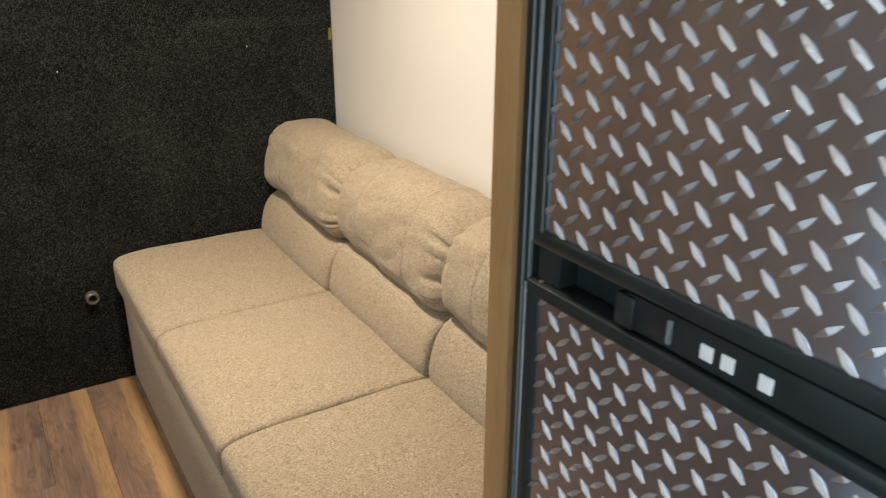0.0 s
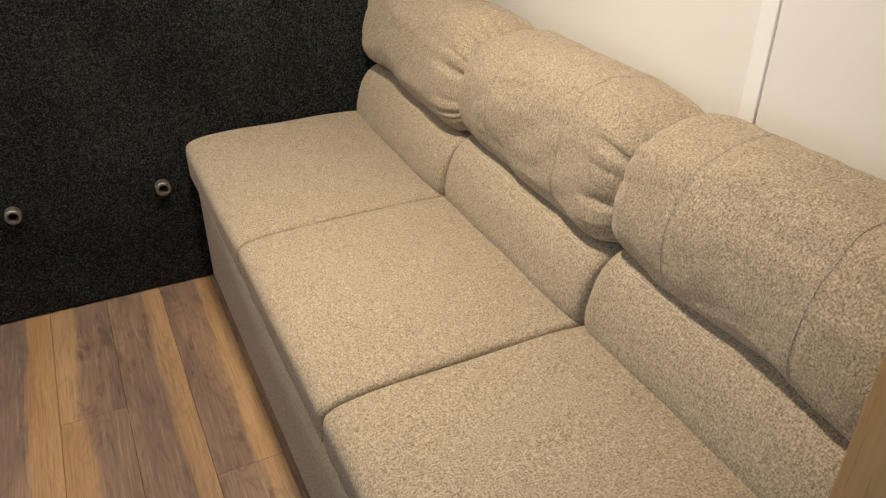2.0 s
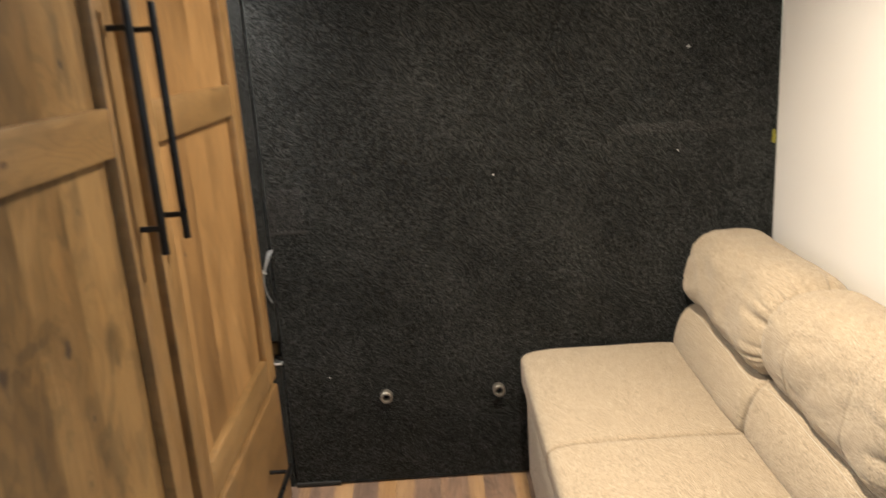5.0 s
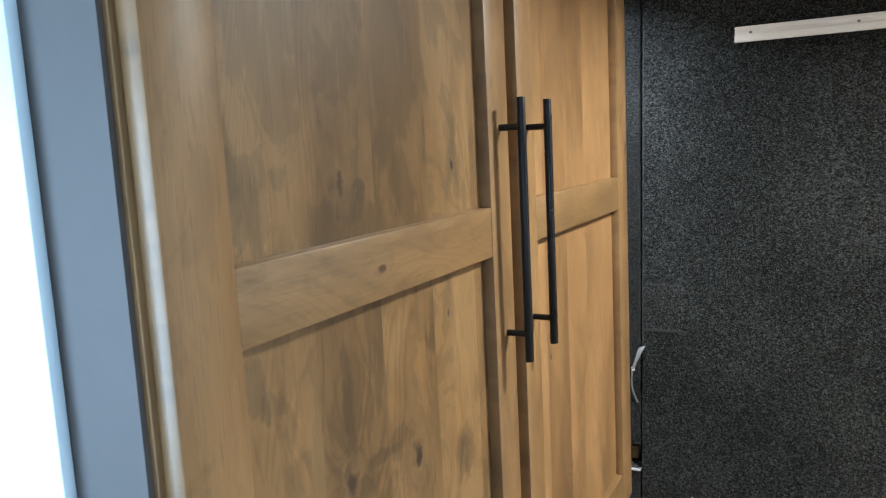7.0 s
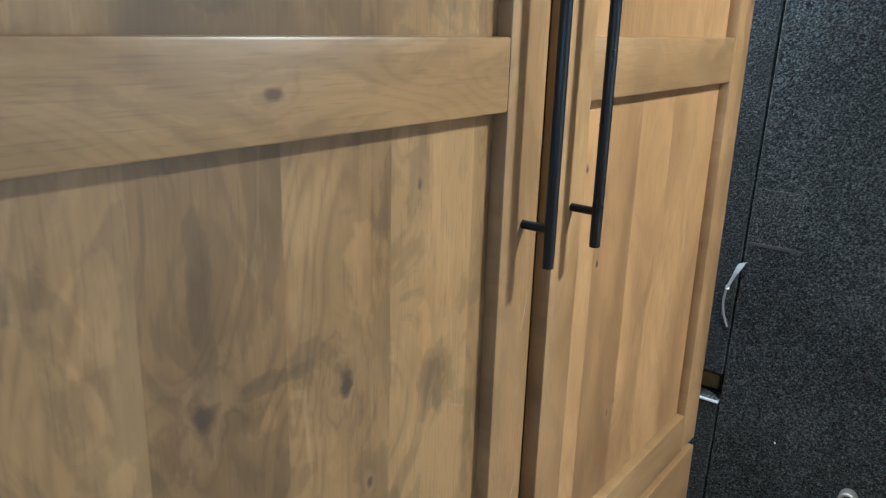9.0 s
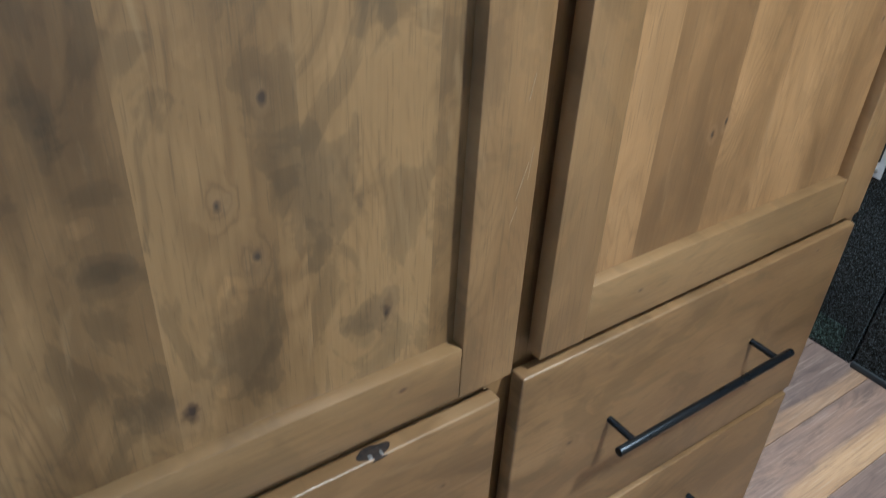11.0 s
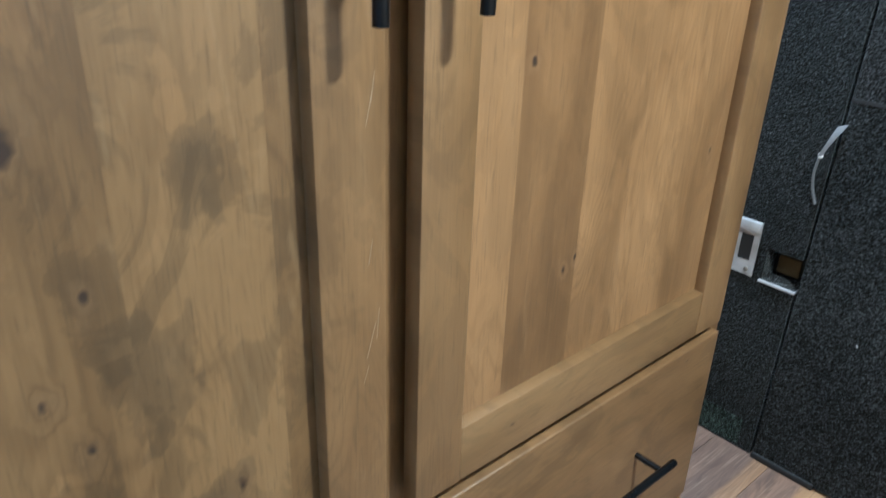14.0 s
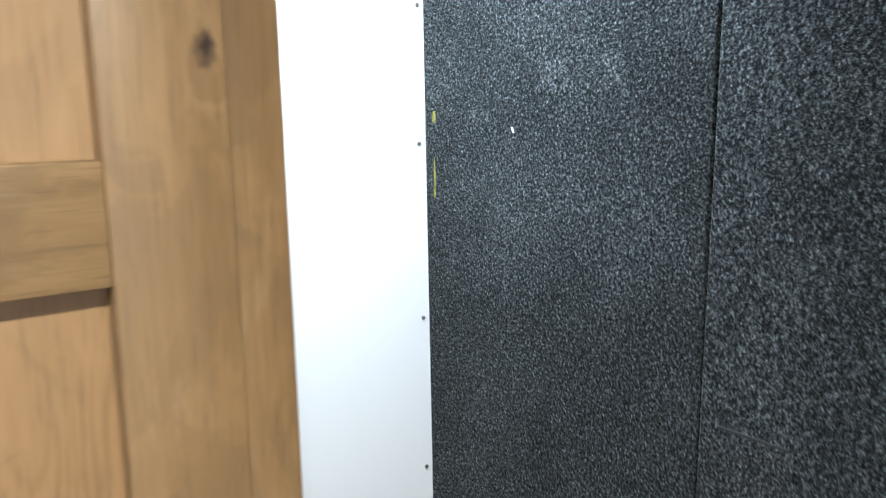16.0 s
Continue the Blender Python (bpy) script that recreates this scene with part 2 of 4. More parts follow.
def sofa_fabric(name="oatmeal_woven_fabric"):
    k = Mat(name, 0.92)
    p = k.scaled(1, 1, 1)
    a = k.noise(k.scaled(620, 130, 620), 1.0, 2)
    b = k.noise(k.scaled(130, 620, 130), 1.0, 2)
    slub = k.noise(k.scaled(310, 310, 310), 1.0, 4, 0.85)
    big = k.noise(p, 7, 3)
    weave = k.math("MULTIPLY_ADD", k.math("ADD", a, b), 0.20, k.math("MULTIPLY", slub, 0.71))
    heather = k.noise(k.scaled(230, 280, 250), 1.0, 3, 0.7)
    weave = k.math("ADD", weave, k.math("MULTIPLY_ADD", heather, 0.10, -0.05))
    col = k.ramp(weave, [(0.44, (0.082, 0.062, 0.040)), (0.51, (0.250, 0.196, 0.132)), (0.58, (0.395, 0.320, 0.226)), (0.66, (0.60, 0.500, 0.375))])
    col = k.mix(k.math("MULTIPLY", big, 0.16), col, (0.36, 0.292, 0.205))
    k.colour(col)
    k.set("Sheen Weight", 0.15)
    k.bump(weave, 0.8, 0.0016)
    return k.m


def vinyl_plank():
    """Rustic plank flooring: each board is streaked brown, grey and honey along its length."""
    k = Mat("rustic_vinyl_plank", 0.45)
    x, y, z = k.split(k.geo.outputs["Position"])
    rnd = k.random()
    off = k.math("MULTIPLY", rnd, 53.0)
    p = k.join(k.math("ADD", x, off), k.math("ADD", y, off), off)
    # a honey band of sapwood along one edge of each board
    place = k.math("DIVIDE", k.math("SUBTRACT", x, EDGE), BOARD)
    across = k.math("FRACT", place)
    turned = k.math("COMPARE", k.math("FLOORED_MODULO", k.math("FLOOR", place), 4.0), 0.0, 0.1)
    across = k.math("ABSOLUTE", k.math("SUBTRACT", turned, across))
    sway = k.noise(k.scaled(3.0, 2.2, 1, source=p), 1.0, 3, 0.55)
    band = k.math("MULTIPLY_ADD", k.math("SUBTRACT", sway, 0.5), 0.5, k.math("MULTIPLY_ADD", rnd, 0.16, k.math("SUBTRACT", across, 0.11)))
    honey = k.ramp(band, [(0.55, (0, 0, 0)), (0.66, (0.85, 0.85, 0.85)), (0.80, (1, 1, 1))], "EASE")
    honey = k.math("MULTIPLY", honey, k.math("MULTIPLY_ADD", rnd, 0.5, 0.5))
    fine = k.noise(k.scaled(240, 7, 1, source=p), 1.0, 4, 0.65)
    cath = k.noise(k.scaled(11, 1.5, 1, source=p), 1.0, 2, 0.5, 0.9)
    rings = k.math("POWER", k.math("MULTIPLY_ADD", k.math("SINE", k.math("MULTIPLY", cath, 120.0)), 0.5, 0.5), 3.0)
    dark = k.noise(k.scaled(22, 6, 1, (2, 1, 0), source=p), 1.0, 5, 0.62, 1.1)
    cloud = k.noise(k.scaled(9, 1.2, 1, (7, 3, 0), source=p), 1.0, 3, 0.5, 0.4)
    brown = k.ramp(k.math("ADD", cloud, k.math("MULTIPLY_ADD", rnd, 0.12, -0.06)), [(0.34, (0.140, 0.094, 0.072)), (0.48, (0.186, 0.121, 0.088)), (0.60, (0.235, 0.146, 0.098)), (0.74, (0.31, 0.190, 0.112))])
    gold = k.ramp(cloud, [(0.36, (0.33, 0.186, 0.080)), (0.62, (0.43, 0.262, 0.124))])
    col = k.mix(honey, brown, gold)
    col = k.mix(k.math("MULTIPLY", k.ramp(dark, [(0.52, (0, 0, 0)), (0.64, (0.6, 0.6, 0.6))]), k.math("MULTIPLY_ADD", honey, -0.85, 1.0)), col, (0.082, 0.055, 0.042))
    col = k.mix(k.math("MULTIPLY", rings, k.math("MULTIPLY_ADD", honey, -0.22, 0.32)), col, (0.088, 0.059, 0.044))
    col = k.mix(k.ramp(fine, [(0.36, (0.34, 0.34, 0.34)), (0.48, (0, 0, 0))]), col, (0.088, 0.058, 0.042))
    col = k.mix(k.ramp(fine, [(0.54, (0, 0, 0)), (0.68, (0.22, 0.22, 0.22))]), col, (0.50, 0.40, 0.30))
    k.colour(col)
    k.set("Roughness", k.math("MULTIPLY_ADD", fine, 0.2, 0.36))
    k.bump(fine, 0.2, 0.0007)
    return k.m


def wall_board():
    k = Mat("white_wall_board", 0.55)
    big = k.noise(k.scaled(1, 1, 1), 1.6, 3)
    line = k.noise(k.scaled(90, 90, 1.2), 1.0, 2)
    k.colour(k.mix(k.math("MULTIPLY", big, 0.5), (0.80, 0.78, 0.75), (0.73, 0.715, 0.69)))
    k.set("Roughness", k.math("MULTIPLY_ADD", big, 0.2, 0.42))
    k.bump(line, 0.12, 0.0006)
    return k.m


M_ALDER_V = alder("alder_upright_grain", "z", 0.0, 9.0, KNOTS_UP, (0.88, 0.835, 0.775), 0.24, contrast=1.1)
M_ALDER_OLIVE = alder("alder_olive_stain", "z", 5.0, 8.6, KNOTS_UP, (0.70, 0.695, 0.63), 0.55, DARK_WOOD, PALE_WOOD, 1.25)
M_ALDER_FRONT = alder("alder_drawer_front", "y", 17.0, 0, KNOTS_LEVEL, (0.74, 0.725, 0.70), 0.45, contrast=0.8)
M_ALDER_H = alder("alder_level_grain", "y", 11.0, 0, KNOTS_LEVEL, (0.80, 0.805, 0.77), 0.30, contrast=0.7)
M_ALDER_S = alder("alder_stile", "z", 23.0, 0, KNOTS_UP[-1:], (0.87, 0.86, 0.815), 0.30, contrast=0.75)
M_CARPET = carpet_felt()
M_FABRIC = sofa_fabric()
M_PLANK = vinyl_plank()
M_WALL = wall_board()
M_CEIL = painted("ceiling_panel", (0.78, 0.77, 0.74), 0.6, wear=0.04)
M_BLACK = painted("black_handle_metal", (0.024, 0.027, 0.032), 0.30, 0.8, wear=0.03, scale=30)
M_PLASTIC = painted("black_fridge_plastic", (0.013, 0.020, 0.022), 0.36, scale=20)
M_RECESS = painted("dark_recess", (0.012, 0.012, 0.012), 0.8)
M_WHITE = painted("white_plastic", (0.78, 0.78, 0.77), 0.4, wear=0.04)
M_BATTEN = painted("gloss_white_batten", (0.86, 0.86, 0.85), 0.3, wear=0.02)
M_EDGE = painted("grey_plastic_and_sheen", (0.17, 0.20, 0.21), 0.30, scale=30)
M_STEEL = painted("zinc_plate", (0.60, 0.61, 0.62), 0.38, 0.5, scale=40)
M_DAYLIGHT = painted("daylight_blue_panel", (0.72, 0.83, 0.88), 0.35, wear=0.05, scale=4)
M_CARPET_PATCH = carpet_felt("patched_carpet", (1.0, 1.0, 1.0), 0.74)
M_TREAD = painted("polished_tread_plate", (0.50, 0.52, 0.60), 0.18, 0.92, wear=0.08, scale=6, bump=0.03)
# one metal in two tones: bars of one lean whitened to imitate glint
M_BAR_LIT = painted("lit_bar_metal", (0.98, 0.98, 0.98), 0.30, 0.45, wear=0.03, scale=25)
M_BAR_SHADED = painted("shaded_bar_metal", (0.50, 0.51, 0.53), 0.30, 0.8, wear=0.06, scale=25)
M_OAK = alder("oak_post", "z", 41.0, 0, [(5.0, 5.0, 0.01)], (1.35, 1.30, 1.28), 0.1, contrast=0.5)
M_GREY = painted("grey_wall_vinyl", (0.075, 0.070, 0.069), 0.6, wear=0.2, scale=5)
M_BARE = painted("bare_wood", (0.38, 0.28, 0.17), 0.6, scale=120)
M_KNOT = painted("rotten_knot", (0.022, 0.014, 0.010), 1.0, wear=0.5, scale=160)
M_CHIP = painted("grey_splinter", (0.15, 0.14, 0.13), 0.6, wear=0.4, scale=200)
M_STITCH = painted("cream_thread", (0.50, 0.44, 0.36), 0.9, scale=60)
M_CARPET_WORN = carpet_felt("scuffed_carpet", (1.0, 1.02, 1.0), 1.0)
M_CARPET_GREEN = carpet_felt("green_stained_carpet", (0.78, 1.12, 0.88), 1.15)
M_YELLOW = painted("yellow_ink", (0.24, 0.22, 0.03), 0.8, wear=0.4, scale=80)
M_STRAP = painted("grey_webbing", (0.36, 0.37, 0.385), 0.6, scale=90)
M_CORD = painted("dark_grey_cord", (0.14, 0.145, 0.15), 0.5, scale=60)
M_RUBBER = painted("black_rubber", (0.012, 0.012, 0.012), 0.7)
M_NICKEL = painted("worn_nickel", (0.23, 0.21, 0.18), 0.5, 0.7, scale=60)


# ---- mesh helpers ----
def box(x0, x1, y0, y1, z0, z1, bevel=0.0, segs=2, bm=None):
    """A box, its edges rounded; joined to bm if one is given."""
    b = bmesh.new()
    bmesh.ops.create_cube(b, size=1.0)
    bmesh.ops.scale(b, vec=(x1 - x0, y1 - y0, z1 - z0), verts=b.verts)
    bmesh.ops.translate(b, vec=((x0 + x1) / 2, (y0 + y1) / 2, (z0 + z1) / 2), verts=b.verts)
    if bevel:
        bmesh.ops.bevel(b, geom=b.edges[:], offset=bevel, segments=segs, profile=0.5, affect="EDGES")
    return merged(bm, b)


def merged(bm, b):
    if bm is None:
        return b
    me = bpy.data.meshes.new("tmp")
    b.to_mesh(me)
    b.free()
    bm.from_mesh(me)
    bpy.data.meshes.remove(me)
    return bm


def rod(p, q, r, n=16, bm=None, bevel=0.0):
    """A round bar from p to q."""
    p, q = Vector(p), Vector(q)
    b = bmesh.new()
    bmesh.ops.create_cone(b, cap_ends=True, segments=n, radius1=r, radius2=r, depth=(q - p).length)
    if bevel:
        rim = [e for e in b.edges if abs(e.verts[0].co.z - e.verts[1].co.z) < 1e-6]
        bmesh.ops.bevel(b, geom=rim, offset=bevel, segments=2, profile=0.5, affect="EDGES")
    turn = (q - p).to_track_quat("Z", "Y").to_matrix().to_4x4()
    bmesh.ops.transform(b, matrix=Matrix.Translation((p + q) / 2) @ turn, verts=b.verts)
    return merged(bm, b)


def tube(points, r, n=6):
    """A thin round cord along points."""
    bm = bmesh.new()
    rings = []
    pts = [Vector(p) for p in points]
    for i, p in enumerate(pts):
        d = (pts[min(i + 1, len(pts) - 1)] - pts[max(i - 1, 0)]).normalized()
        a = d.orthogonal().normalized()
        c = d.cross(a)
        rings.append([bm.verts.new(p + r * (math.cos(k * math.tau / n) * a + math.sin(k * math.tau / n) * c)) for k in range(n)])
    for i in range(len(rings) - 1):
        best = min(range(n), key=lambda s: (rings[i + 1][s].co - rings[i][0].co).length)
        for k in range(n):
            bm.faces.new((rings[i][k], rings[i][(k + 1) % n], rings[i + 1][(k + 1 + best) % n], rings[i + 1][(k + best) % n]))
    bm.faces.new(rings[0])
    bm.faces.new(rings[-1])
    bmesh.ops.recalc_face_normals(bm, faces=bm.faces)
    return bm


def mesh_of(name, bm, material, smooth=None):
    me = bpy.data.meshes.new(name)
    bmesh.ops.recalc_face_normals(bm, faces=bm.faces[:])
    bm.to_mesh(me)
    bm.free()
    me.materials.append(material)
    if smooth is not None:
        me.shade_smooth()
        if smooth < 180:
            me.set_sharp_from_angle(angle=radians(smooth))
    return me


def part(name, bm, material, parent, label="", smooth=40):
    """One mesh object under a thing or under a part; the mesh is given in world metres."""
    ob = new(name, mesh_of(name, bm, material, smooth))
    ob.parent = parent
    root = parent
    while root.parent:
        root = root.parent
    if parent is root:
        ob.location = -root.location
    if label:
        tagged(ob, label)
    return ob


def thing(name, at, label, category, group="", kind=""):
    ob = new(name)
    ob.location = at
    ob.empty_display_size = 0.1
    return tagged(ob, label, category, group, kind)


def solid(name, bm, material, label="", category="", kind="structure", smooth=None):
    ob = new(name, mesh_of(name, bm, material, smooth))
    return tagged(ob, label, category, "", kind)


# ---- structure ----
def wall_with_holes(name, axis, at, thick, u0, u1, z0, z1, holes, material, label):
    """An upright wall across 'x' or 'y' from at to at + thick, with holes (u0, u1, z0, z1) through it."""
    us = sorted({u0, u1, *[v for h in holes for v in h[:2]]})
    zs = sorted({z0, z1, *[v for h in holes for v in h[2:]]})
    bm = bmesh.new()
    for a, b in zip(us, us[1:]):
        for c, d in zip(zs, zs[1:]):
            mu, mz = (a + b) / 2, (c + d) / 2
            if any(h[0] < mu < h[1] and h[2] < mz < h[3] for h in holes):
                continue
            lo, hi = min(at, at + thick), max(at, at + thick)
            if axis == "x":
                box(lo, hi, a, b, c, d, bm=bm)
            else:
                box(a, b, lo, hi, c, d, bm=bm)
    bmesh.ops.remove_doubles(bm, verts=bm.verts, dist=1e-5)
    return solid(name, bm, material, label, "wall")


WINDOW, FILL_WINDOW_SIDE, WINDOW_ENTRY = (-0.9, 1.0, 0.35, 1.85), (-0.90, -0.10, 0.85, 1.75), (-0.58, 0.42, 0.87, 1.77)      # unseen windows for the daylight; the first two are added for fill
wall_with_holes("wall_east", "x", X_RIGHT, 0.05, Y_BACK, Y_RAMP, 0, Z_CEIL, [FILL_WINDOW_SIDE], M_WALL, "smooth off-white wall board behind the sofa")
wall_with_holes("wall_west", "x", X_LEFT, -0.05, Y_BACK, Y_RAMP, 0, Z_CEIL, [WINDOW_ENTRY], M_WALL, "smooth white wall board beside the wardrobe")
wall_with_holes("wall_south", "y", Y_BACK, -0.05, X_LEFT - 0.05, X_RIGHT + 0.05, 0, Z_CEIL, [WINDOW], M_WALL, "plain off-white closing wall with an added window")
solid("ceiling", box(X_LEFT - 0.05, X_RIGHT + 0.05, Y_BACK - 0.05, Y_RAMP + 0.11, Z_CEIL, Z_CEIL + 0.04), M_CEIL, "flat off-white ceiling panels", "ceiling")
trim = solid("trim", box(X_RIGHT - 0.006, X_RIGHT + 0.001, 1.560, 1.597, 0, Z_CEIL, 0.002, 2), M_BATTEN, "thin white batten over a wall joint", "trim")

glass = Mat("window_glass", 0.02)
glass.set("Transmission Weight", 1.0)
glass.colour((0.95, 0.98, 1.0))


def window_in(name, axis, at, out, u0, u1, z0, z1):
    """A framed pane in a wall across 'x' or 'y'; out: which way is outside."""
    mid = (u0 + u1) / 2
    w = thing(name, (at, mid, z0) if axis == "x" else (mid, at, z0), "unseen window pane in a white frame, placed for daylight", "window", kind="structure")

    def bar(ua, ub, za, zb, bm=None, d0=-0.008, d1=0.05, bevel=0.003):
        lo, hi = sorted((at + out * d0, at + out * d1))
        return box(lo, hi, ua, ub, za, zb, bevel, bm=bm) if axis == "x" else box(ua, ub, lo, hi, za, zb, bevel, bm=bm)
    bm = bar(u0 - 0.03, u0, z0 - 0.03, z1 + 0.03)
    bar(u1, u1 + 0.03, z0 - 0.03, z1 + 0.03, bm)
    bar(u0, u1, z0 - 0.03, z0, bm)
    bar(u0, u1, z1, z1 + 0.03, bm)
    part("window_frame", bm, M_WHITE, w)
    pane = part("pane", bar(u0, u1, z0, z1, None, 0.025, 0.03, 0), glass.m, w)
    pane.visible_shadow = False


window_in("fill_window_1", "y", Y_BACK, -1, *WINDOW)
window_in("fill_window_2", "x", X_RIGHT, 1, *FILL_WINDOW_SIDE)
window_in("window_3", "x", X_LEFT, -1, *WINDOW_ENTRY)

# the ramp wall: fixed carpeted frame, and the carpeted ramp door beside it
SEAM_TOP, SEAM_LOW = -0.437, -0.466
HOLE = (-0.545, -0.462, 0.485, 0.565)
ramp_frame = thing("wall_north", (-0.75, Y_RAMP, 0), "dark grey carpeted end wall beside the ramp door", "wall", kind="structure")


def quad_slab(c, y0, y1):
    """A slab whose outline in x and z is c, from y0 to y1."""
    bm = bmesh.new()
    front = [bm.verts.new((x, y0, z)) for x, z in c]
    back = [bm.verts.new((x, y1, z)) for x, z in c]
    bm.faces.new(front)
    bm.faces.new(list(reversed(back)))
    for i in range(len(c)):
        j = (i + 1) % len(c)
        bm.faces.new((front[i], back[i], back[j], front[j]))
    return bm


def seam_x(z):
    return SEAM_LOW + (SEAM_TOP - SEAM_LOW) * z / Z_CEIL


fr = quad_slab([(X_LEFT, 0), (HOLE[0], 0), (HOLE[0], Z_CEIL), (X_LEFT, Z_CEIL)], Y_RAMP, Y_RAMP + 0.06)
merged(fr, quad_slab([(HOLE[0], 0), (seam_x(0) - 0.004, 0), (seam_x(HOLE[2]) - 0.004, HOLE[2]), (HOLE[0], HOLE[2])], Y_RAMP, Y_RAMP + 0.06))
merged(fr, quad_slab([(HOLE[0], HOLE[3]), (seam_x(HOLE[3]) - 0.004, HOLE[3]), (seam_x(Z_CEIL) - 0.004, Z_CEIL), (HOLE[0], Z_CEIL)], Y_RAMP, Y_RAMP + 0.06))
bmesh.ops.remove_doubles(fr, verts=fr.verts, dist=1e-5)
part("carpet_facing", fr, M_CARPET, ramp_frame, smooth=None)
part("recess_back", box(-0.57, -0.42, Y_RAMP + 0.075, Y_RAMP + 0.09, 0.0, Z_CEIL), M_RECESS, ramp_frame, smooth=None)

ramp_door = thing("door_1", (0.4, Y_RAMP, 0), "closed ramp door covered in black carpet", "door", kind="structure")
slab = quad_slab([(seam_x(0) + 0.004, 0.006), (X_RIGHT - 0.002, 0.006), (X_RIGHT - 0.002, Z_CEIL), (seam_x(Z_CEIL) + 0.004, Z_CEIL)], Y_RAMP - 0.006, Y_RAMP + 0.054)
edges = [e for e in slab.edges if all(v.co.y < Y_RAMP for v in e.verts)]
bmesh.ops.bevel(slab, geom=edges, offset=0.006, segments=3, profile=0.5, affect="EDGES")
part("carpet_panel", slab, M_CARPET, ramp_door, smooth=40)
patch = box(-0.443, -0.328, Y_RAMP - 0.0072, Y_RAMP - 0.002, 0.948, 1.082, 0.0008, 1)
part("carpet_patch", patch, M_CARPET_PATCH, ramp_door, "square carpet patch beside the seam", smooth=None)
part("patch_slit", box(-0.447, -0.322, Y_RAMP - 0.0075, Y_RAMP - 0.002, 0.938, 0.947, 0.001, 1), M_RECESS, ramp_door, "dark cut under the carpet patch", smooth=None)
part("patch_slit", box(-0.420, -0.326, Y_RAMP - 0.0075, Y_RAMP - 0.002, 1.0815, 1.086, 0.001, 1), M_RECESS, ramp_door, "dark cut over the carpet patch", smooth=None)
part("rubber_foot", box(-0.462, -0.30, Y_RAMP - 0.012, Y_RAMP + 0.02, 0.0, 0.018, 0.004), M_RUBBER, ramp_door, "black rubber at the foot of the door")

# floor bed under the boards
floor = solid("floor", box(X_LEFT - 0.05, X_RIGHT + 0.05, Y_BACK - 0.05, Y_RAMP + 0.06, -0.05, -0.004), M_RECESS, "rustic brown and honey vinyl plank floor", "floor")


# ---- wardrobe ----
CAB_Y0, CAB_Y1, CAB_TOP = 0.855, 2.184, 2.05
T = 0.022
wardrobe = thing("wardrobe", (-0.68, 1.49, 0), "knotty brown alder wardrobe with two tall doors over four drawers", "wardrobe")
BACKF = FACE - T - 0.0004                   # front of the face frame
body = box(X_LEFT + 0.004, BACKF - 0.02, CAB_Y0, CAB_Y0 + 0.018, 0.0, CAB_TOP, 0.001, 1)
box(X_LEFT + 0.004, BACKF - 0.02, CAB_Y1 - 0.018, CAB_Y1, 0.0, CAB_TOP, 0.001, 1, bm=body)
box(X_LEFT + 0.004, BACKF - 0.02, CAB_Y0, CAB_Y1, CAB_TOP - 0.018, CAB_TOP, bm=body)
part("carcass", body, M_ALDER_V, wardrobe)
ff = box(BACKF - 0.02, BACKF, CAB_Y0, CAB_Y0 + 0.045, 0, CAB_TOP, 0.001, 1)
box(BACKF - 0.02, BACKF, CAB_Y1 - 0.075, CAB_Y1, 0, CAB_TOP, 0.0015, 2, bm=ff)
box(BACKF - 0.03, BACKF - 0.008, 1.475, 1.55, 0, CAB_TOP, 0.001, 1, bm=ff)
for z0, z1 in ((0.0, 0.06), (0.34, 0.40), (0.68, 0.75), (CAB_TOP - 0.1, CAB_TOP)):
    box(BACKF - 0.0195, BACKF - 0.0005, CAB_Y0 + 0.045, 1.475, z0, z1, bm=ff)
    box(BACKF - 0.0195, BACKF - 0.0005, 1.55, CAB_Y1 - 0.075, z0, z1, bm=ff)
part("face_frame", ff, M_ALDER_S, wardrobe)
part("end_panel", box(X_LEFT + 0.004, BACKF - 0.004, CAB_Y0 - 0.006, CAB_Y0 - 0.001, 0, CAB_TOP), M_GREY, wardrobe, "dull grey vinyl end panel")
# added stand-in for a bright strip; daylight is put into its pale blue
part("daylight_board", box(-1.0, -0.428, CAB_Y0 - 0.018, CAB_Y0 - 0.006, 0, CAB_TOP, 0.003), M_DAYLIGHT, wardrobe, "pale board added for a daylit strip, daylight in its colour")


def bar_pull(parent, p, q, out, inset):
    """A round black bar on two posts; out: the post's foot on the front."""
    p, q = Vector(p), Vector(q)
    d = (q - p).normalized()
    bm = rod(p, q, 0.0062, 20, bevel=0.0008)
    for s in (p + d * inset, q - d * inset):
        rod((out, s.y, s.z), s, 0.0048, 14, bm=bm)
    return part("handle", bm, M_BLACK, parent, "black round bar pull")


def tall_door(y0, y1, py0, py1, low, handle_y, board, knob_z=(1.230, 1.600)):
    """Frame-and-panel door: board behind, stiles and rails in front."""
    z0, z1 = 0.722, 2.02
    rails = ((z0, low), (1.385, 1.453), (1.95, z1))
    door = part("door", box(FACE - T, FACE - 0.0165, y0 + 0.02, y1 - 0.02, z0 + 0.02, z1 - 0.02), board, wardrobe, "tall panelled alder door")
    for a, b in ((y0, py0), (py1, y1)):
        part("stile", box(FACE - T, FACE, a, b, z0, z1, 0.0022, 2), M_ALDER_S, door)
    for a, b in rails:
        part("rail", box(FACE - T, FACE - 0.0006, py0 - 0.0005, py1 + 0.0005, a, b, 0.0022, 2), M_ALDER_H, door)
    bar_pull(door, (-0.288, handle_y, knob_z[0]), (-0.288, handle_y, knob_z[1]), FACE, 0.040)
    return door


near_door = tall_door(0.860, 1.492, 0.932, 1.4245, 0.787, 1.463, M_ALDER_OLIVE)
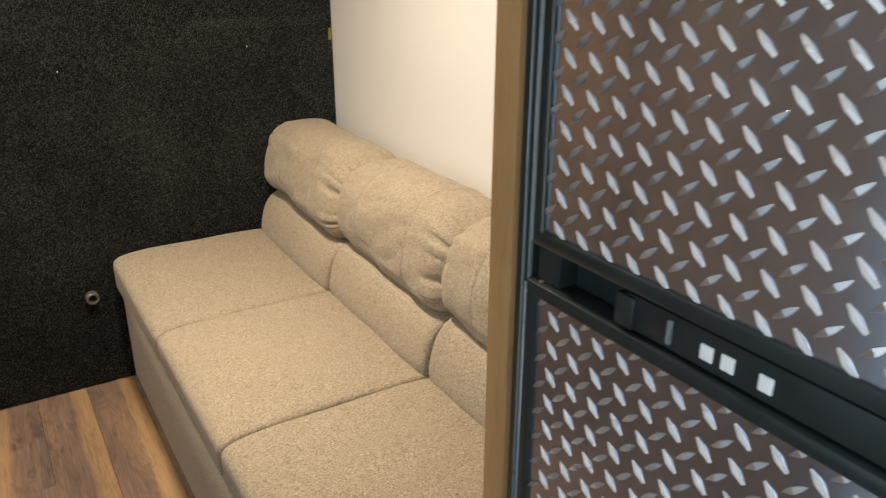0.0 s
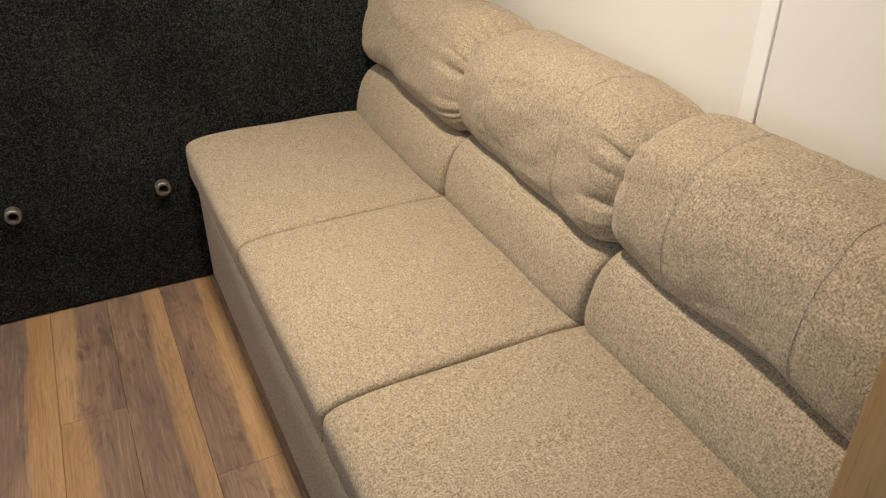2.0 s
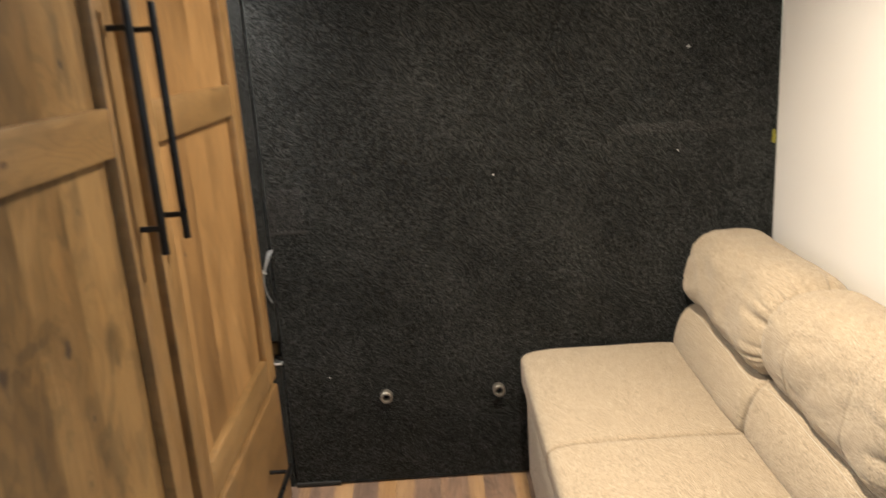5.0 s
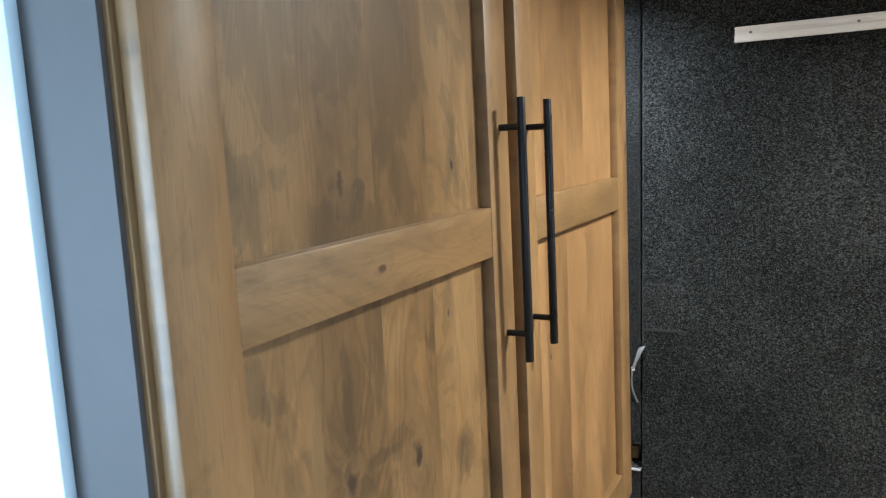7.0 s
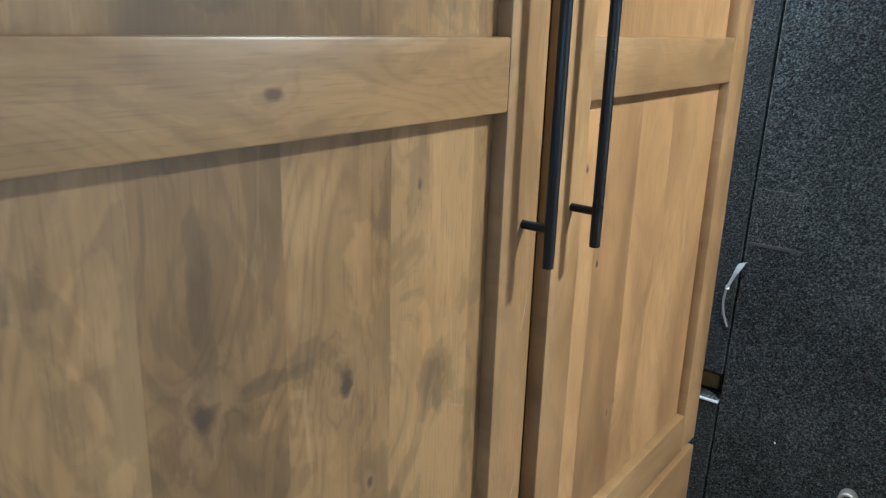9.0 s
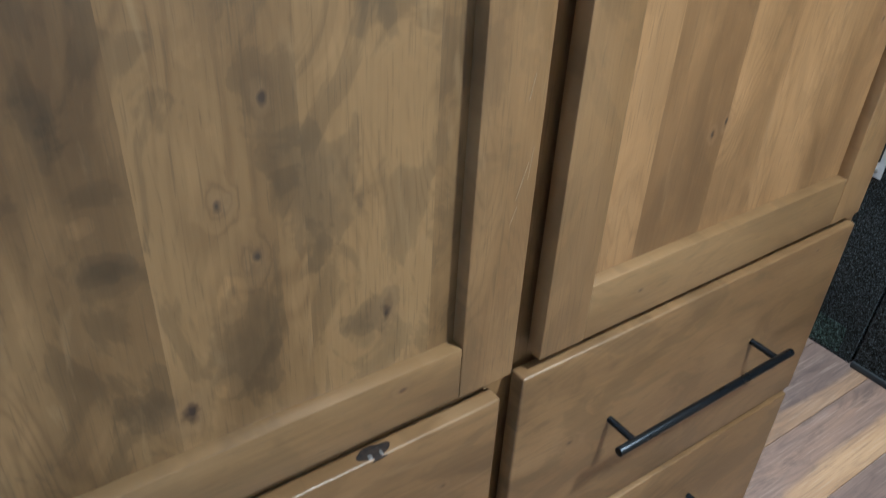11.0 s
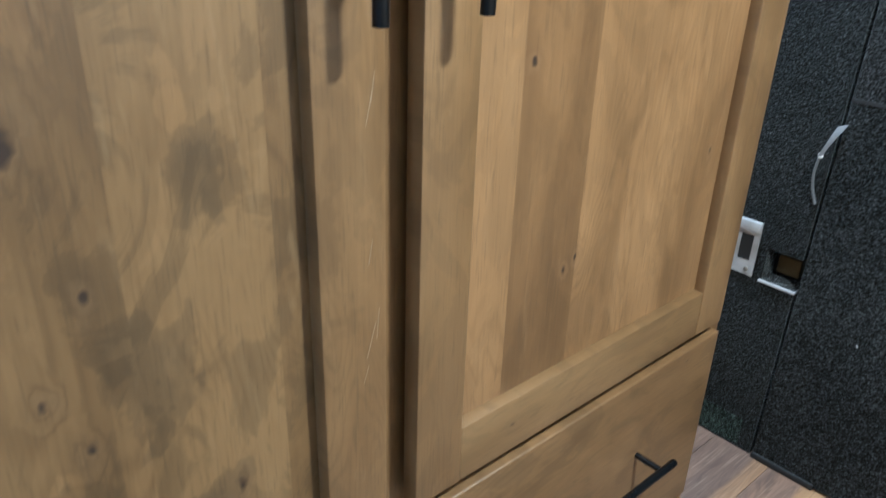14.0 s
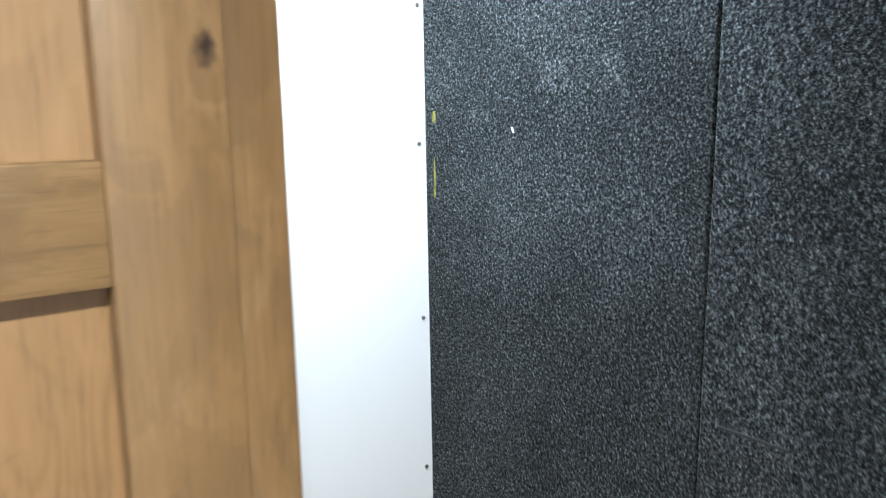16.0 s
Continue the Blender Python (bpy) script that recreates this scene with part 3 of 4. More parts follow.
tall_door(1.530, 2.140, 1.594, 2.070, 0.796, 1.566, M_ALDER_V)
# fine scratches along the near door's closing edge
for ya, za, yb, zb in ((1.472, 1.150, 1.479, 1.180), (1.477, 1.168, 1.481, 1.192), (1.470, 0.938, 1.480, 0.972), (1.473, 1.030, 1.477, 1.052), (1.466, 0.912, 1.472, 0.930), (1.481, 0.955, 1.484, 0.985)):
    part("scratch", rod((FACE + 0.0001, ya, za), (FACE + 0.0001, yb, zb), 0.0003, 6), M_BARE, near_door, "pale fine scratch in the stain")


def drawer(y0, y1, z0, z1, hy0, hy1, hz):
    d = part("drawer", box(FACE - T, FACE, y0, y1, z0, z1, 0.0028, 3), M_ALDER_FRONT, wardrobe, "plain slab alder drawer front")
    bar_pull(d, (-0.274, hy0, hz), (-0.274, hy1, hz), FACE, 0.030)
    return d


drawer(0.862, 1.481, 0.373, 0.692, 0.990, 1.343, 0.556)
drawer(1.511, 2.145, 0.373, 0.703, 1.642, 1.992, 0.556)
drawer(0.862, 1.481, 0.030, 0.357, 0.990, 1.343, 0.232)
drawer(1.511, 2.145, 0.030, 0.357, 1.612, 1.960, 0.232)

# ---- refrigerator and the post beside it ----
FR_X = 0.55
fridge = thing("refrigerator", (0.85, 0.49, 0), "black refrigerator with polished tread-plate door panels", "refrigerator")
part("case", box(FR_X + 0.03, X_RIGHT - 0.01, 0.17, 0.812, 0.25, 1.95, 0.004), M_PLASTIC, fridge)


def frame_of(y0, y1, z0, z1, w, x0, x1, bevel=0.003):
    """A picture-frame ring of width w, in one piece."""
    bm = bmesh.new()
    loops = []
    for x in (x0, x1):
        for g in (0, w):
            loops.append([bm.verts.new((x, y, z)) for y, z in ((y0 + g, z0 + g), (y1 - g, z0 + g), (y1 - g, z1 - g), (y0 + g, z1 - g))])
    fo, fi, bo, bi = loops
    for k in range(4):
        j = (k + 1) % 4
        for p, q in ((fo, fi), (fi, bi), (bi, bo), (bo, fo)):
            bm.faces.new((p[k], p[j], q[j], q[k]))
    bmesh.ops.recalc_face_normals(bm, faces=bm.faces)
    sharp = [e for e in bm.edges if abs(e.calc_face_angle(0)) > 0.5]
    bmesh.ops.bevel(bm, geom=sharp, offset=bevel, segments=2, profile=0.5, affect="EDGES")
    return bm


def tread_plate(y0, y1, z0, z1, x, bright):
    """Raised lens-shaped bars leaning one way and the other by turns."""
    bm = bmesh.new()
    pitch, rise = 0.0353, 0.0032
    i0, i1 = math.floor((z0 - 1.388) / pitch * 2), math.ceil((z1 - 1.388) / pitch * 2)
    j0, j1 = math.floor((y0 - 0.596) / pitch) - 1, math.ceil((y1 - 0.596) / pitch) + 1
    for i in range(i0, i1 + 1):
        for j in range(j0, j1 + 1):
            cy, cz = 0.596 + (j + 0.5 * (i % 2)) * pitch, 1.388 + i * pitch / 2
            if (i % 2 == 0) != bright or not (y0 < cy < y1 and z0 < cz < z1):
                continue
            half, wide = (0.0122, 0.0023) if bright else (0.0132, 0.0034)
            ang = radians(46 if bright else -48)
            dy, dz = math.sin(ang), math.cos(ang)
            ny, nz = dz, -dy
            # a bar highest at its middle, sloping to both pointed ends
            rim, top = [], []
            e, s, g = (0.62, 0.90, 0.95) if bright else (0.12, 0.72, 0.12)
            for a, b, h in ((-1, g, 0.1), (-0.5, max(s, g), 0.55), (0, 1, 1), (0.5, s, 0.55), (1, e, 0.1), (1, -e, 0.1), (0.5, -s, 0.55), (0, -1, 1), (-0.5, -max(s, g), 0.55), (-1, -g, 0.1)):
                py, pz = cy + a * half * dy + b * wide * ny, cz + a * half * dz + b * wide * nz
                rim.append(bm.verts.new((x - 0.0001, py, pz)))
                top.append(bm.verts.new((x - rise * h, cy + (py - cy) * 0.93, cz + (pz - cz) * 0.93)))
            for k in range(10):
                bm.faces.new((rim[k], rim[(k + 1) % 10], top[(k + 1) % 10], top[k]))
            for p, q, r, t in ((0, 1, 8, 9), (1, 2, 7, 8), (2, 3, 6, 7), (3, 4, 5, 6)):
                bm.faces.new((top[p], top[q], top[r], top[t]))
    return bm


def fridge_door(y0, y1, z0, z1, name):
    w = 0.017
    d = part(name, frame_of(y0, y1, z0, z1, w, FR_X - 0.006, FR_X + 0.028, 0.004), M_PLASTIC, fridge, "black framed fridge door")
    part("tread_panel", box(FR_X + 0.001, FR_X + 0.004, y0 + w - 0.001, y1 - w + 0.001, z0 + w - 0.001, z1 - w + 0.001), M_TREAD, d, "polished tread plate", smooth=None)
    # each lean's lit or shaded look is put into its colour
    for bright, metal, words in ((True, M_BAR_LIT, "raised bars of the tread plate, coloured as catching the light"), (False, M_BAR_SHADED, "slanting bars of the tread plate, coloured as turned from the light")):
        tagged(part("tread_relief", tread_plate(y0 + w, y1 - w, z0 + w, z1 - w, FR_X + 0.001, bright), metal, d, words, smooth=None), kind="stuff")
    # lighter grey strip imitates daylight sheen along the black frame's edge
    part("edge_sheen", box(FR_X - 0.0072, FR_X + 0.01, y1 - 0.0045, y1 - 0.0005, z0 + 0.004, z1 - 0.004, 0.001, 1), M_EDGE, d, "edge strip, its grey imitating daylight sheen")
    return d


fridge_door(0.185, 0.775, 1.152, 1.90, "freezer_door")
low = fridge_door(0.185, 0.782, 0.30, 1.108, "fridge_door")
part("surround", frame_of(0.165, 0.812, 0.25, 1.95, 0.028, FR_X + 0.004, FR_X + 0.03), M_PLASTIC, fridge)
strip = part("control_strip", box(FR_X + 0.000, FR_X + 0.028, 0.19, 0.635, 1.112, 1.148, 0.002), M_PLASTIC, fridge, "black control strip with pale buttons")
for y in (0.536, 0.514, 0.477):
    part("button", box(FR_X - 0.0015, FR_X + 0.004, y - 0.0068, y + 0.0068, 1.121, 1.136, 0.001), M_WHITE, strip, "pale square button")
part("tab", box(FR_X - 0.003, FR_X + 0.004, 0.575, 0.580, 1.118, 1.142, 0.001), M_EDGE, strip)
for yy in (0.7965, 0.7855):
    part("frame_bead", box(FR_X + 0.001, FR_X + 0.006, yy - 0.0011, yy + 0.0011, 0.26, 1.94, 0.0008, 1), M_EDGE, fridge)
part("door_stop", box(FR_X + 0.004, FR_X + 0.03, 0.735, 0.772, 1.1085, 1.1515, 0.002), M_PLASTIC, fridge)
part("latch", box(FR_X - 0.004, FR_X + 0.02, 0.62, 0.645, 1.112, 1.146, 0.003), M_PLASTIC, fridge)
part("hinge_screw", rod((FR_X + 0.002, 0.762, 1.106), (FR_X + 0.002, 0.762, 1.1095), 0.003, 12), M_NICKEL, fridge)

part_wall = thing("partition_panel", (0.87, 0.838, 0), "brown wood-grain end panel between fridge and sofa", "panel")
part("board", box(FR_X, X_RIGHT - 0.002, 0.816, 0.860, 0, Z_CEIL - 0.002, 0.0025), M_OAK, part_wall)


# knot hole, broken open in the top edge of a drawer front
hole_bm = bmesh.new()
bmesh.ops.create_icosphere(hole_bm, subdivisions=4, radius=1.0)
for v in hole_bm.verts:
    r = 1 + 0.16 * noise.noise(v.co * 1.6)
    v.co = Vector((FACE - 0.0098 + 0.0112 * v.co.x * r, 1.332 + 0.027 * v.co.y * r, 0.6895 + 0.0036 * v.co.z * r))
knot_hole = part("knot_hole", hole_bm, M_KNOT, wardrobe, "black open knot in the drawer's edge")
for yy, size in ((1.325, 0.0034), (1.337, 0.0026)):
    chip = bmesh.new()
    bmesh.ops.create_icosphere(chip, subdivisions=2, radius=1.0)
    for v in chip.verts:
        r = 1 + 0.5 * noise.noise(v.co * 2.1 + Vector((yy * 40, 0, 0)))
        v.co = Vector((FACE - 0.005 + 0.0035 * v.co.x * r, yy + size * v.co.y * r, 0.6915 + 0.0020 * v.co.z * r))
    part("splinter", chip, M_CHIP, knot_hole, "grey splinter left in the knot")

# marks on the carpet
def mark(parent, name, x0, x1, z0, z1, material, label, face):
    c = [(x0, z0), ((x0 + x1) / 2, z0 - 0.002), (x1, z0 + 0.001), (x1 + 0.001, (z0 + z1) / 2), (x1 - 0.001, z1), ((x0 + x1) / 2, z1 + 0.0015), (x0 + 0.002, z1 - 0.001)]
    part(name, quad_slab(c, face - 0.0012, face + 0.001), material, parent, label, smooth=None)


for x0, x1, z0, z1 in ((-0.752, -0.690, 1.508, 1.553), (-0.622, -0.583, 1.500, 1.556), (-0.918, -0.868, 1.468, 1.486)):
    mark(ramp_frame, "scuff", x0, x1, z0, z1, M_CARPET_WORN, "pale scuffed rectangle in the pile", Y_RAMP)
for x0, x1, z0, z1 in ((0.706, 1.19, 1.190, 1.222), (0.70, 0.78, 1.198, 1.216)):
    mark(ramp_door, "scuff", x0, x1, z0, z1, M_CARPET_WORN, "pale pressed band across the pile", Y_RAMP - 0.006 - 0.0006 * (x1 < 1))
mark(ramp_frame, "stain", -0.655, -0.505, 0.010, 0.088, M_CARPET_GREEN, "green stained patch near the floor", Y_RAMP)
mark(ramp_door, "ink_mark", 1.196, 1.209, 1.135, 1.175, M_YELLOW, "yellow ink mark at the edge", Y_RAMP - 0.006)
mark(ramp_frame, "ink_mark", -1.022, -1.014, 1.466, 1.484, M_YELLOW, "yellow ink mark at the edge", Y_RAMP)
mark(ramp_frame, "ink_mark", -1.021, -1.017, 1.33, 1.40, M_YELLOW, "yellow ink mark at the edge", Y_RAMP)
lint_rng = random.Random(3)
lint = [(0.923, 1.451), (0.895, 1.130), (0.30, 1.09), (-0.805, 1.452), (-0.30, 0.42)]
for x, z in lint:
    on_door = x > -0.44
    a = lint_rng.random() * 3.1
    r = 0.0045 if z > 1.44 else 0.0028
    f = Y_RAMP - 0.0075 if on_door else Y_RAMP - 0.0015
    part("lint", rod((x - r * math.cos(a), f, z - r * math.sin(a)), (x + r * math.cos(a), f - 0.002, z + r * math.sin(a)), 0.0013, 6), M_WHITE, ramp_door if on_door else ramp_frame, "white fleck of lint")
nails = [(2.782, 1.671), (2.780, 1.427), (2.781, 1.10), (2.781, 0.80)]
wall_w = bpy.data.objects["wall_west"]
for y, z in nails:
    part("nail_head", rod((X_LEFT - 0.001, y, z), (X_LEFT + 0.0015, y, z), 0.004, 12), M_NICKEL, wall_w)

# ---- sofa ----
sofa = thing("sofa", (0.8, 1.87, 0), "beige woven-fabric three-seat sofa with pillowed backs", "sofa")
SY = (0.985, 1.578, 2.168, 2.776)      # the joints between the three seats
FRONT, SEAT_BACK = 0.364, 0.93


def loft(y0, y1, ring, nu, nv, near, far):
    """A cushion along y: ring(u, s) gives x and z round the section, s running 0 to 1 along y. near, far: the length over which each end is rounded, and how far it draws in."""
    bm = bmesh.new()
    rows = []
    ts = [0.5 - 0.5 * math.cos(math.pi * i / nv) for i in range(nv + 1)]
    ts = [0.8 * t + 0.2 * i / nv for i, t in enumerate(ts)]
    for s in ts:
        y = y0 + (y1 - y0) * s
        inset = 0.0
        for d, (reach, depth) in ((y - y0, near), (y1 - y, far)):
            if d < reach:
                inset += depth * (1 - math.sqrt(max(0.0, 1 - (1 - d / reach) ** 2)))
        pts = [ring(u / nu, s) for u in range(nu)]
        xs, zs = [p[0] for p in pts], [p[1] for p in pts]
        cx, cz = (max(xs) + min(xs)) / 2, (max(zs) + min(zs)) / 2
        kx, kz = 1 - 2 * inset / (max(xs) - min(xs)), 1 - 2 * inset / (max(zs) - min(zs))
        rows.append([bm.verts.new((cx + (p[0] - cx) * kx, y, cz + (p[1] - cz) * kz)) for p in pts])
    for a, b in zip(rows, rows[1:]):
        for i in range(nu):
            j = (i + 1) % nu
            bm.faces.new((a[i], a[j], b[j], b[i]))
    bm.faces.new(rows[0])
    bm.faces.new(rows[-1])
    return bm


def super_ring(cx, cz, hx, hz, u, power=2.6):
    a = u * math.tau
    c, s = math.cos(a), math.sin(a)
    return cx + hx * math.copysign(abs(c) ** (2 / power), c), cz + hz * math.copysign(abs(s) ** (2 / power), s)


def seat_ring(i):
    def ring(u, s):
        """Seat cushion: flat soft top, the front edge rounded, the last one lifted at its end."""
        x, z = super_ring(0.652, 0.405, 0.652 - FRONT, 0.060, u, 5.0)
        lift = 0.022 * s ** 3 if i == 2 else 0.004 * s
        if z > 0.405:
            z += lift + 0.012 * math.sin(math.pi * s) ** 0.7 * math.sin(math.pi * min(1, max(0, (x - FRONT) / 0.56))) ** 0.7
        groove = -0.0022 * math.exp(-((s - 0.38) / 0.008) ** 2) * (0.60 < x < 0.90) * (z > 0.43)
        return x - 0.006 * (i == 2) * s, z + groove + 0.003 * noise.noise((x * 7, s * 4, 3.1 + i))
    return ring


def lumbar_ring(u, s):
    drop = 0.030 * (1 - s) ** 1.5
    x, z = super_ring(0.985, 0.53 - drop * 0.4, 0.098, 0.10 - drop * 0.4, u, 2.8)
    x += 0.28 * (z - 0.55)
    return x + 0.006 * noise.noise((x * 6, s * 4, z * 6)), z + 0.004 * noise.noise((s * 5, x * 4, 9.0))


def pillow_ring(i):
    def ring(u, s):
        low = 0.030 * (1 - s)                     # hangs lower towards its near end
        high = 0.012 * math.sin(math.pi * s) + (0.012 * s if i == 2 else 0)
        x, z = super_ring(1.045, 0.738 - low * 0.5 + high * 0.5, 0.130, 0.120 + low * 0.5 + high * 0.5, u, 2.7)
        x += 0.16 * (z - 0.755)
        a = u * math.tau
        bend = noise.noise((2.0 * math.cos(a), 2.0 * math.sin(a), 3.7 * i))
        # gathers running out of the seam at the near end: sharp valleys, fading along y
        crimp = 0.15 if i == 0 else 1.0
        reach = 0.085 + 0.06 * noise.noise((3.0 * math.cos(a), 3.0 * math.sin(a), 11 + i))
        wave = math.sin(10 * a + 3.2 * bend + 1.7 * i)
        fold = crimp * -0.012 * math.exp(-((s - 0.04) / reach) ** 2) * max(0.0, wave) ** 4
        fold += crimp * -0.005 * math.exp(-((s - 0.05) / 0.08) ** 2) * max(0.0, math.sin(19 * a - 2.0 * bend + i)) ** 5
        fold += -0.004 * math.exp(-((1 - s) / 0.06) ** 2) * max(0.0, math.sin(15 * a + i)) ** 3
        lump = 0.012 * noise.noise((math.cos(a) * 1.6, math.sin(a) * 1.6, s * 3.5 + 7 * i)) + 0.004 * noise.noise((math.cos(a) * 4, math.sin(a) * 4, s * 9 + 7 * i))
        groove = -0.0025 * sum(math.exp(-((s - g) / 0.006) ** 2) for g in SEAMS)
        r = fold + lump + groove
        return x + r * math.cos(a), z + r * math.sin(a)
    return ring


SEAMS = (0.29, 0.73)


def cord_round(ring, y0, y1, s, u0, u1, out=0.0005, n=40):
    pts = []
    for k in range(n + 1):
        u = u0 + (u1 - u0) * k / n
        x, z = ring(u % 1.0, s)
        a = u * math.tau
        pts.append((x + out * math.cos(a), y0 + (y1 - y0) * s, z + out * math.sin(a)))
    return pts


for i in range(3):
    a, b = SY[i] + 0.004, SY[i + 1] - 0.004
    sring, ring = seat_ring(i), pillow_ring(i)
    seat = part("seat_cushion", loft(a, b, sring, 120, 60, (0.016, 0.014), (0.016 + 0.012 * (i == 2), 0.014)), M_FABRIC, sofa, smooth=180)
    part("front_welt", tube([(sring(0.545, k / 20)[0] - 0.0006, a + 0.008 + (b - a - 0.016) * k / 20, sring(0.545, k / 20)[1]) for k in range(21)], 0.0026), M_FABRIC, seat)
    lum = part("lumbar_cushion", loft(a, b, lumbar_ring, 80, 60, (0.022, 0.020), (0.035, 0.030)), M_FABRIC, sofa, smooth=180)
    part("stitching", tube([(lumbar_ring(0.375, s)[0] - 0.0003, a + (b - a) * s, lumbar_ring(0.375, s)[1] + 0.0004) for s in [0.07 + 0.86 * k / 40 for k in range(41)]], 0.0008, 5), M_STITCH, lum)
    pil = part("back_pillow", loft(a - 0.012, b + 0.004, ring, 200, 150, (0.085, 0.050 - 0.02 * (i == 0)), (0.045, 0.026)), M_FABRIC, sofa, smooth=180)
    for g in SEAMS:
        line = cord_round(ring, a - 0.012, b + 0.004, g + 0.011, 0.20, 0.74, n=180)
        thread = bmesh.new()
        for q in range(0, len(line) - 2, 3):
            merged(thread, tube(line[q:q + 3], 0.0006, 5))
        part("stitching", thread, M_STITCH, pil)
base = box(FRONT + 0.012, X_RIGHT - 0.05, SY[0], SY[3], 0.012, 0.352, 0.012, 3)
part("base", base, M_FABRIC, sofa)
part("back_frame", box(1.06, X_RIGHT - 0.012, SY[0] + 0.01, SY[3] - 0.01, 0.352, 0.80, 0.02, 3), M_FABRIC, sofa)


# ---- things on the ramp wall ----
def tie_ring(x, z):
    """A short metal socket standing out of the carpet."""
    t_ob = thing("tie_down_socket", (x, Y_RAMP - 0.006, z), "short worn metal socket in the black carpet", "socket", "sockets on the ramp door")
    bm = bmesh.new()
    prof = [(0.019, 0.0), (0.021, 0.004), (0.021, 0.030), (0.0185, 0.033), (0.0135, 0.033), (0.0125, 0.030), (0.0125, 0.004)]
    n = 28
    rows = [[bm.verts.new((x + r * math.cos(k * math.tau / n), Y_RAMP - 0.006 - d, z + r * math.sin(k * math.tau / n))) for k in range(n)] for r, d in prof]
    for p, q in zip(rows, rows[1:]):
        for k in range(n):
            bm.faces.new((p[k], p[(k + 1) % n], q[(k + 1) % n], q[k]))
    part("sleeve", bm, M_NICKEL, t_ob, smooth=35)
    part("bore", rod((x, Y_RAMP - 0.012, z), (x, Y_RAMP - 0.0065, z), 0.0128, 24), M_RECESS, t_ob)
    return t_ob


tie_ring(-0.109, 0.343)
tie_ring(0.281, 0.342)

rail = thing("mounting_rail", (0.38, Y_RAMP - 0.006, 1.797), "white plastic mounting rail screwed to the carpet", "rail")
prof = [(0.0, 1.776), (0.0, 1.818), (0.006, 1.818), (0.009, 1.813), (0.0095, 1.806), (0.0055, 1.803), (0.0055, 1.798), (0.013, 1.794), (0.013, 1.779), (0.010, 1.776)]
bm = bmesh.new()
ends = [[bm.verts.new((x, Y_RAMP - 0.006 - d, z)) for d, z in prof] for x in (-0.181, 0.94)]
for k in range(len(prof)):
    j = (k + 1) % len(prof)
    bm.faces.new((ends[0][k], ends[0][j], ends[1][j], ends[1][k]))
bm.faces.new(ends[0])
bm.faces.new(ends[1])
part("channel", bm, M_WHITE, rail, smooth=None)
for k in range(5):
    x = -0.14 + 0.26 * k
    part("screw", rod((x, Y_RAMP - 0.0135, 1.8005), (x, Y_RAMP - 0.008, 1.8005), 0.004, 12), M_NICKEL, rail)

plate = thing("strike_plate", (-0.595, Y_RAMP, 0.55), "bright zinc strike plate on the carpeted wall", "latch plate")
part("plate", quad_slab([(-0.628, 0.482), (-0.568, 0.482), (-0.568, 0.622), (-0.628, 0.622)], Y_RAMP - 0.004, Y_RAMP), M_STEEL, plate, smooth=None)
lip = quad_slab([(-0.628, 0.598), (-0.566, 0.598), (-0.566, 0.624), (-0.628, 0.624)], Y_RAMP - 0.016, Y_RAMP - 0.004)
bmesh.ops.bevel(lip, geom=lip.edges[:], offset=0.003, segments=2, profile=0.5, affect="EDGES")
part("lip", lip, M_STEEL, plate)
part("slot", box(-0.612, -0.582, Y_RAMP - 0.0048, Y_RAMP - 0.0035, 0.520, 0.585), M_RECESS, plate, smooth=None)
part("screw", rod((-0.585, Y_RAMP - 0.0075, 0.497), (-0.585, Y_RAMP - 0.003, 0.497), 0.006, 16, bevel=0.001), M_NICKEL, plate)
part("recess_lip", box(HOLE[0] - 0.006, HOLE[1] + 0.002, Y_RAMP - 0.006, Y_RAMP + 0.02, HOLE[2] - 0.008, HOLE[2] - 0.001, 0.002), M_STEEL, plate, "worn metal edge of the latch recess")
M_BRASS = painted("old_brass", (0.16, 0.12, 0.06), 0.5, 0.8, scale=40)
part("latch_bolt", box(-0.53, -0.475, Y_RAMP + 0.035, Y_RAMP + 0.07, 0.50, 0.545, 0.004), M_BRASS, plate, "brass latch deep in the recess")

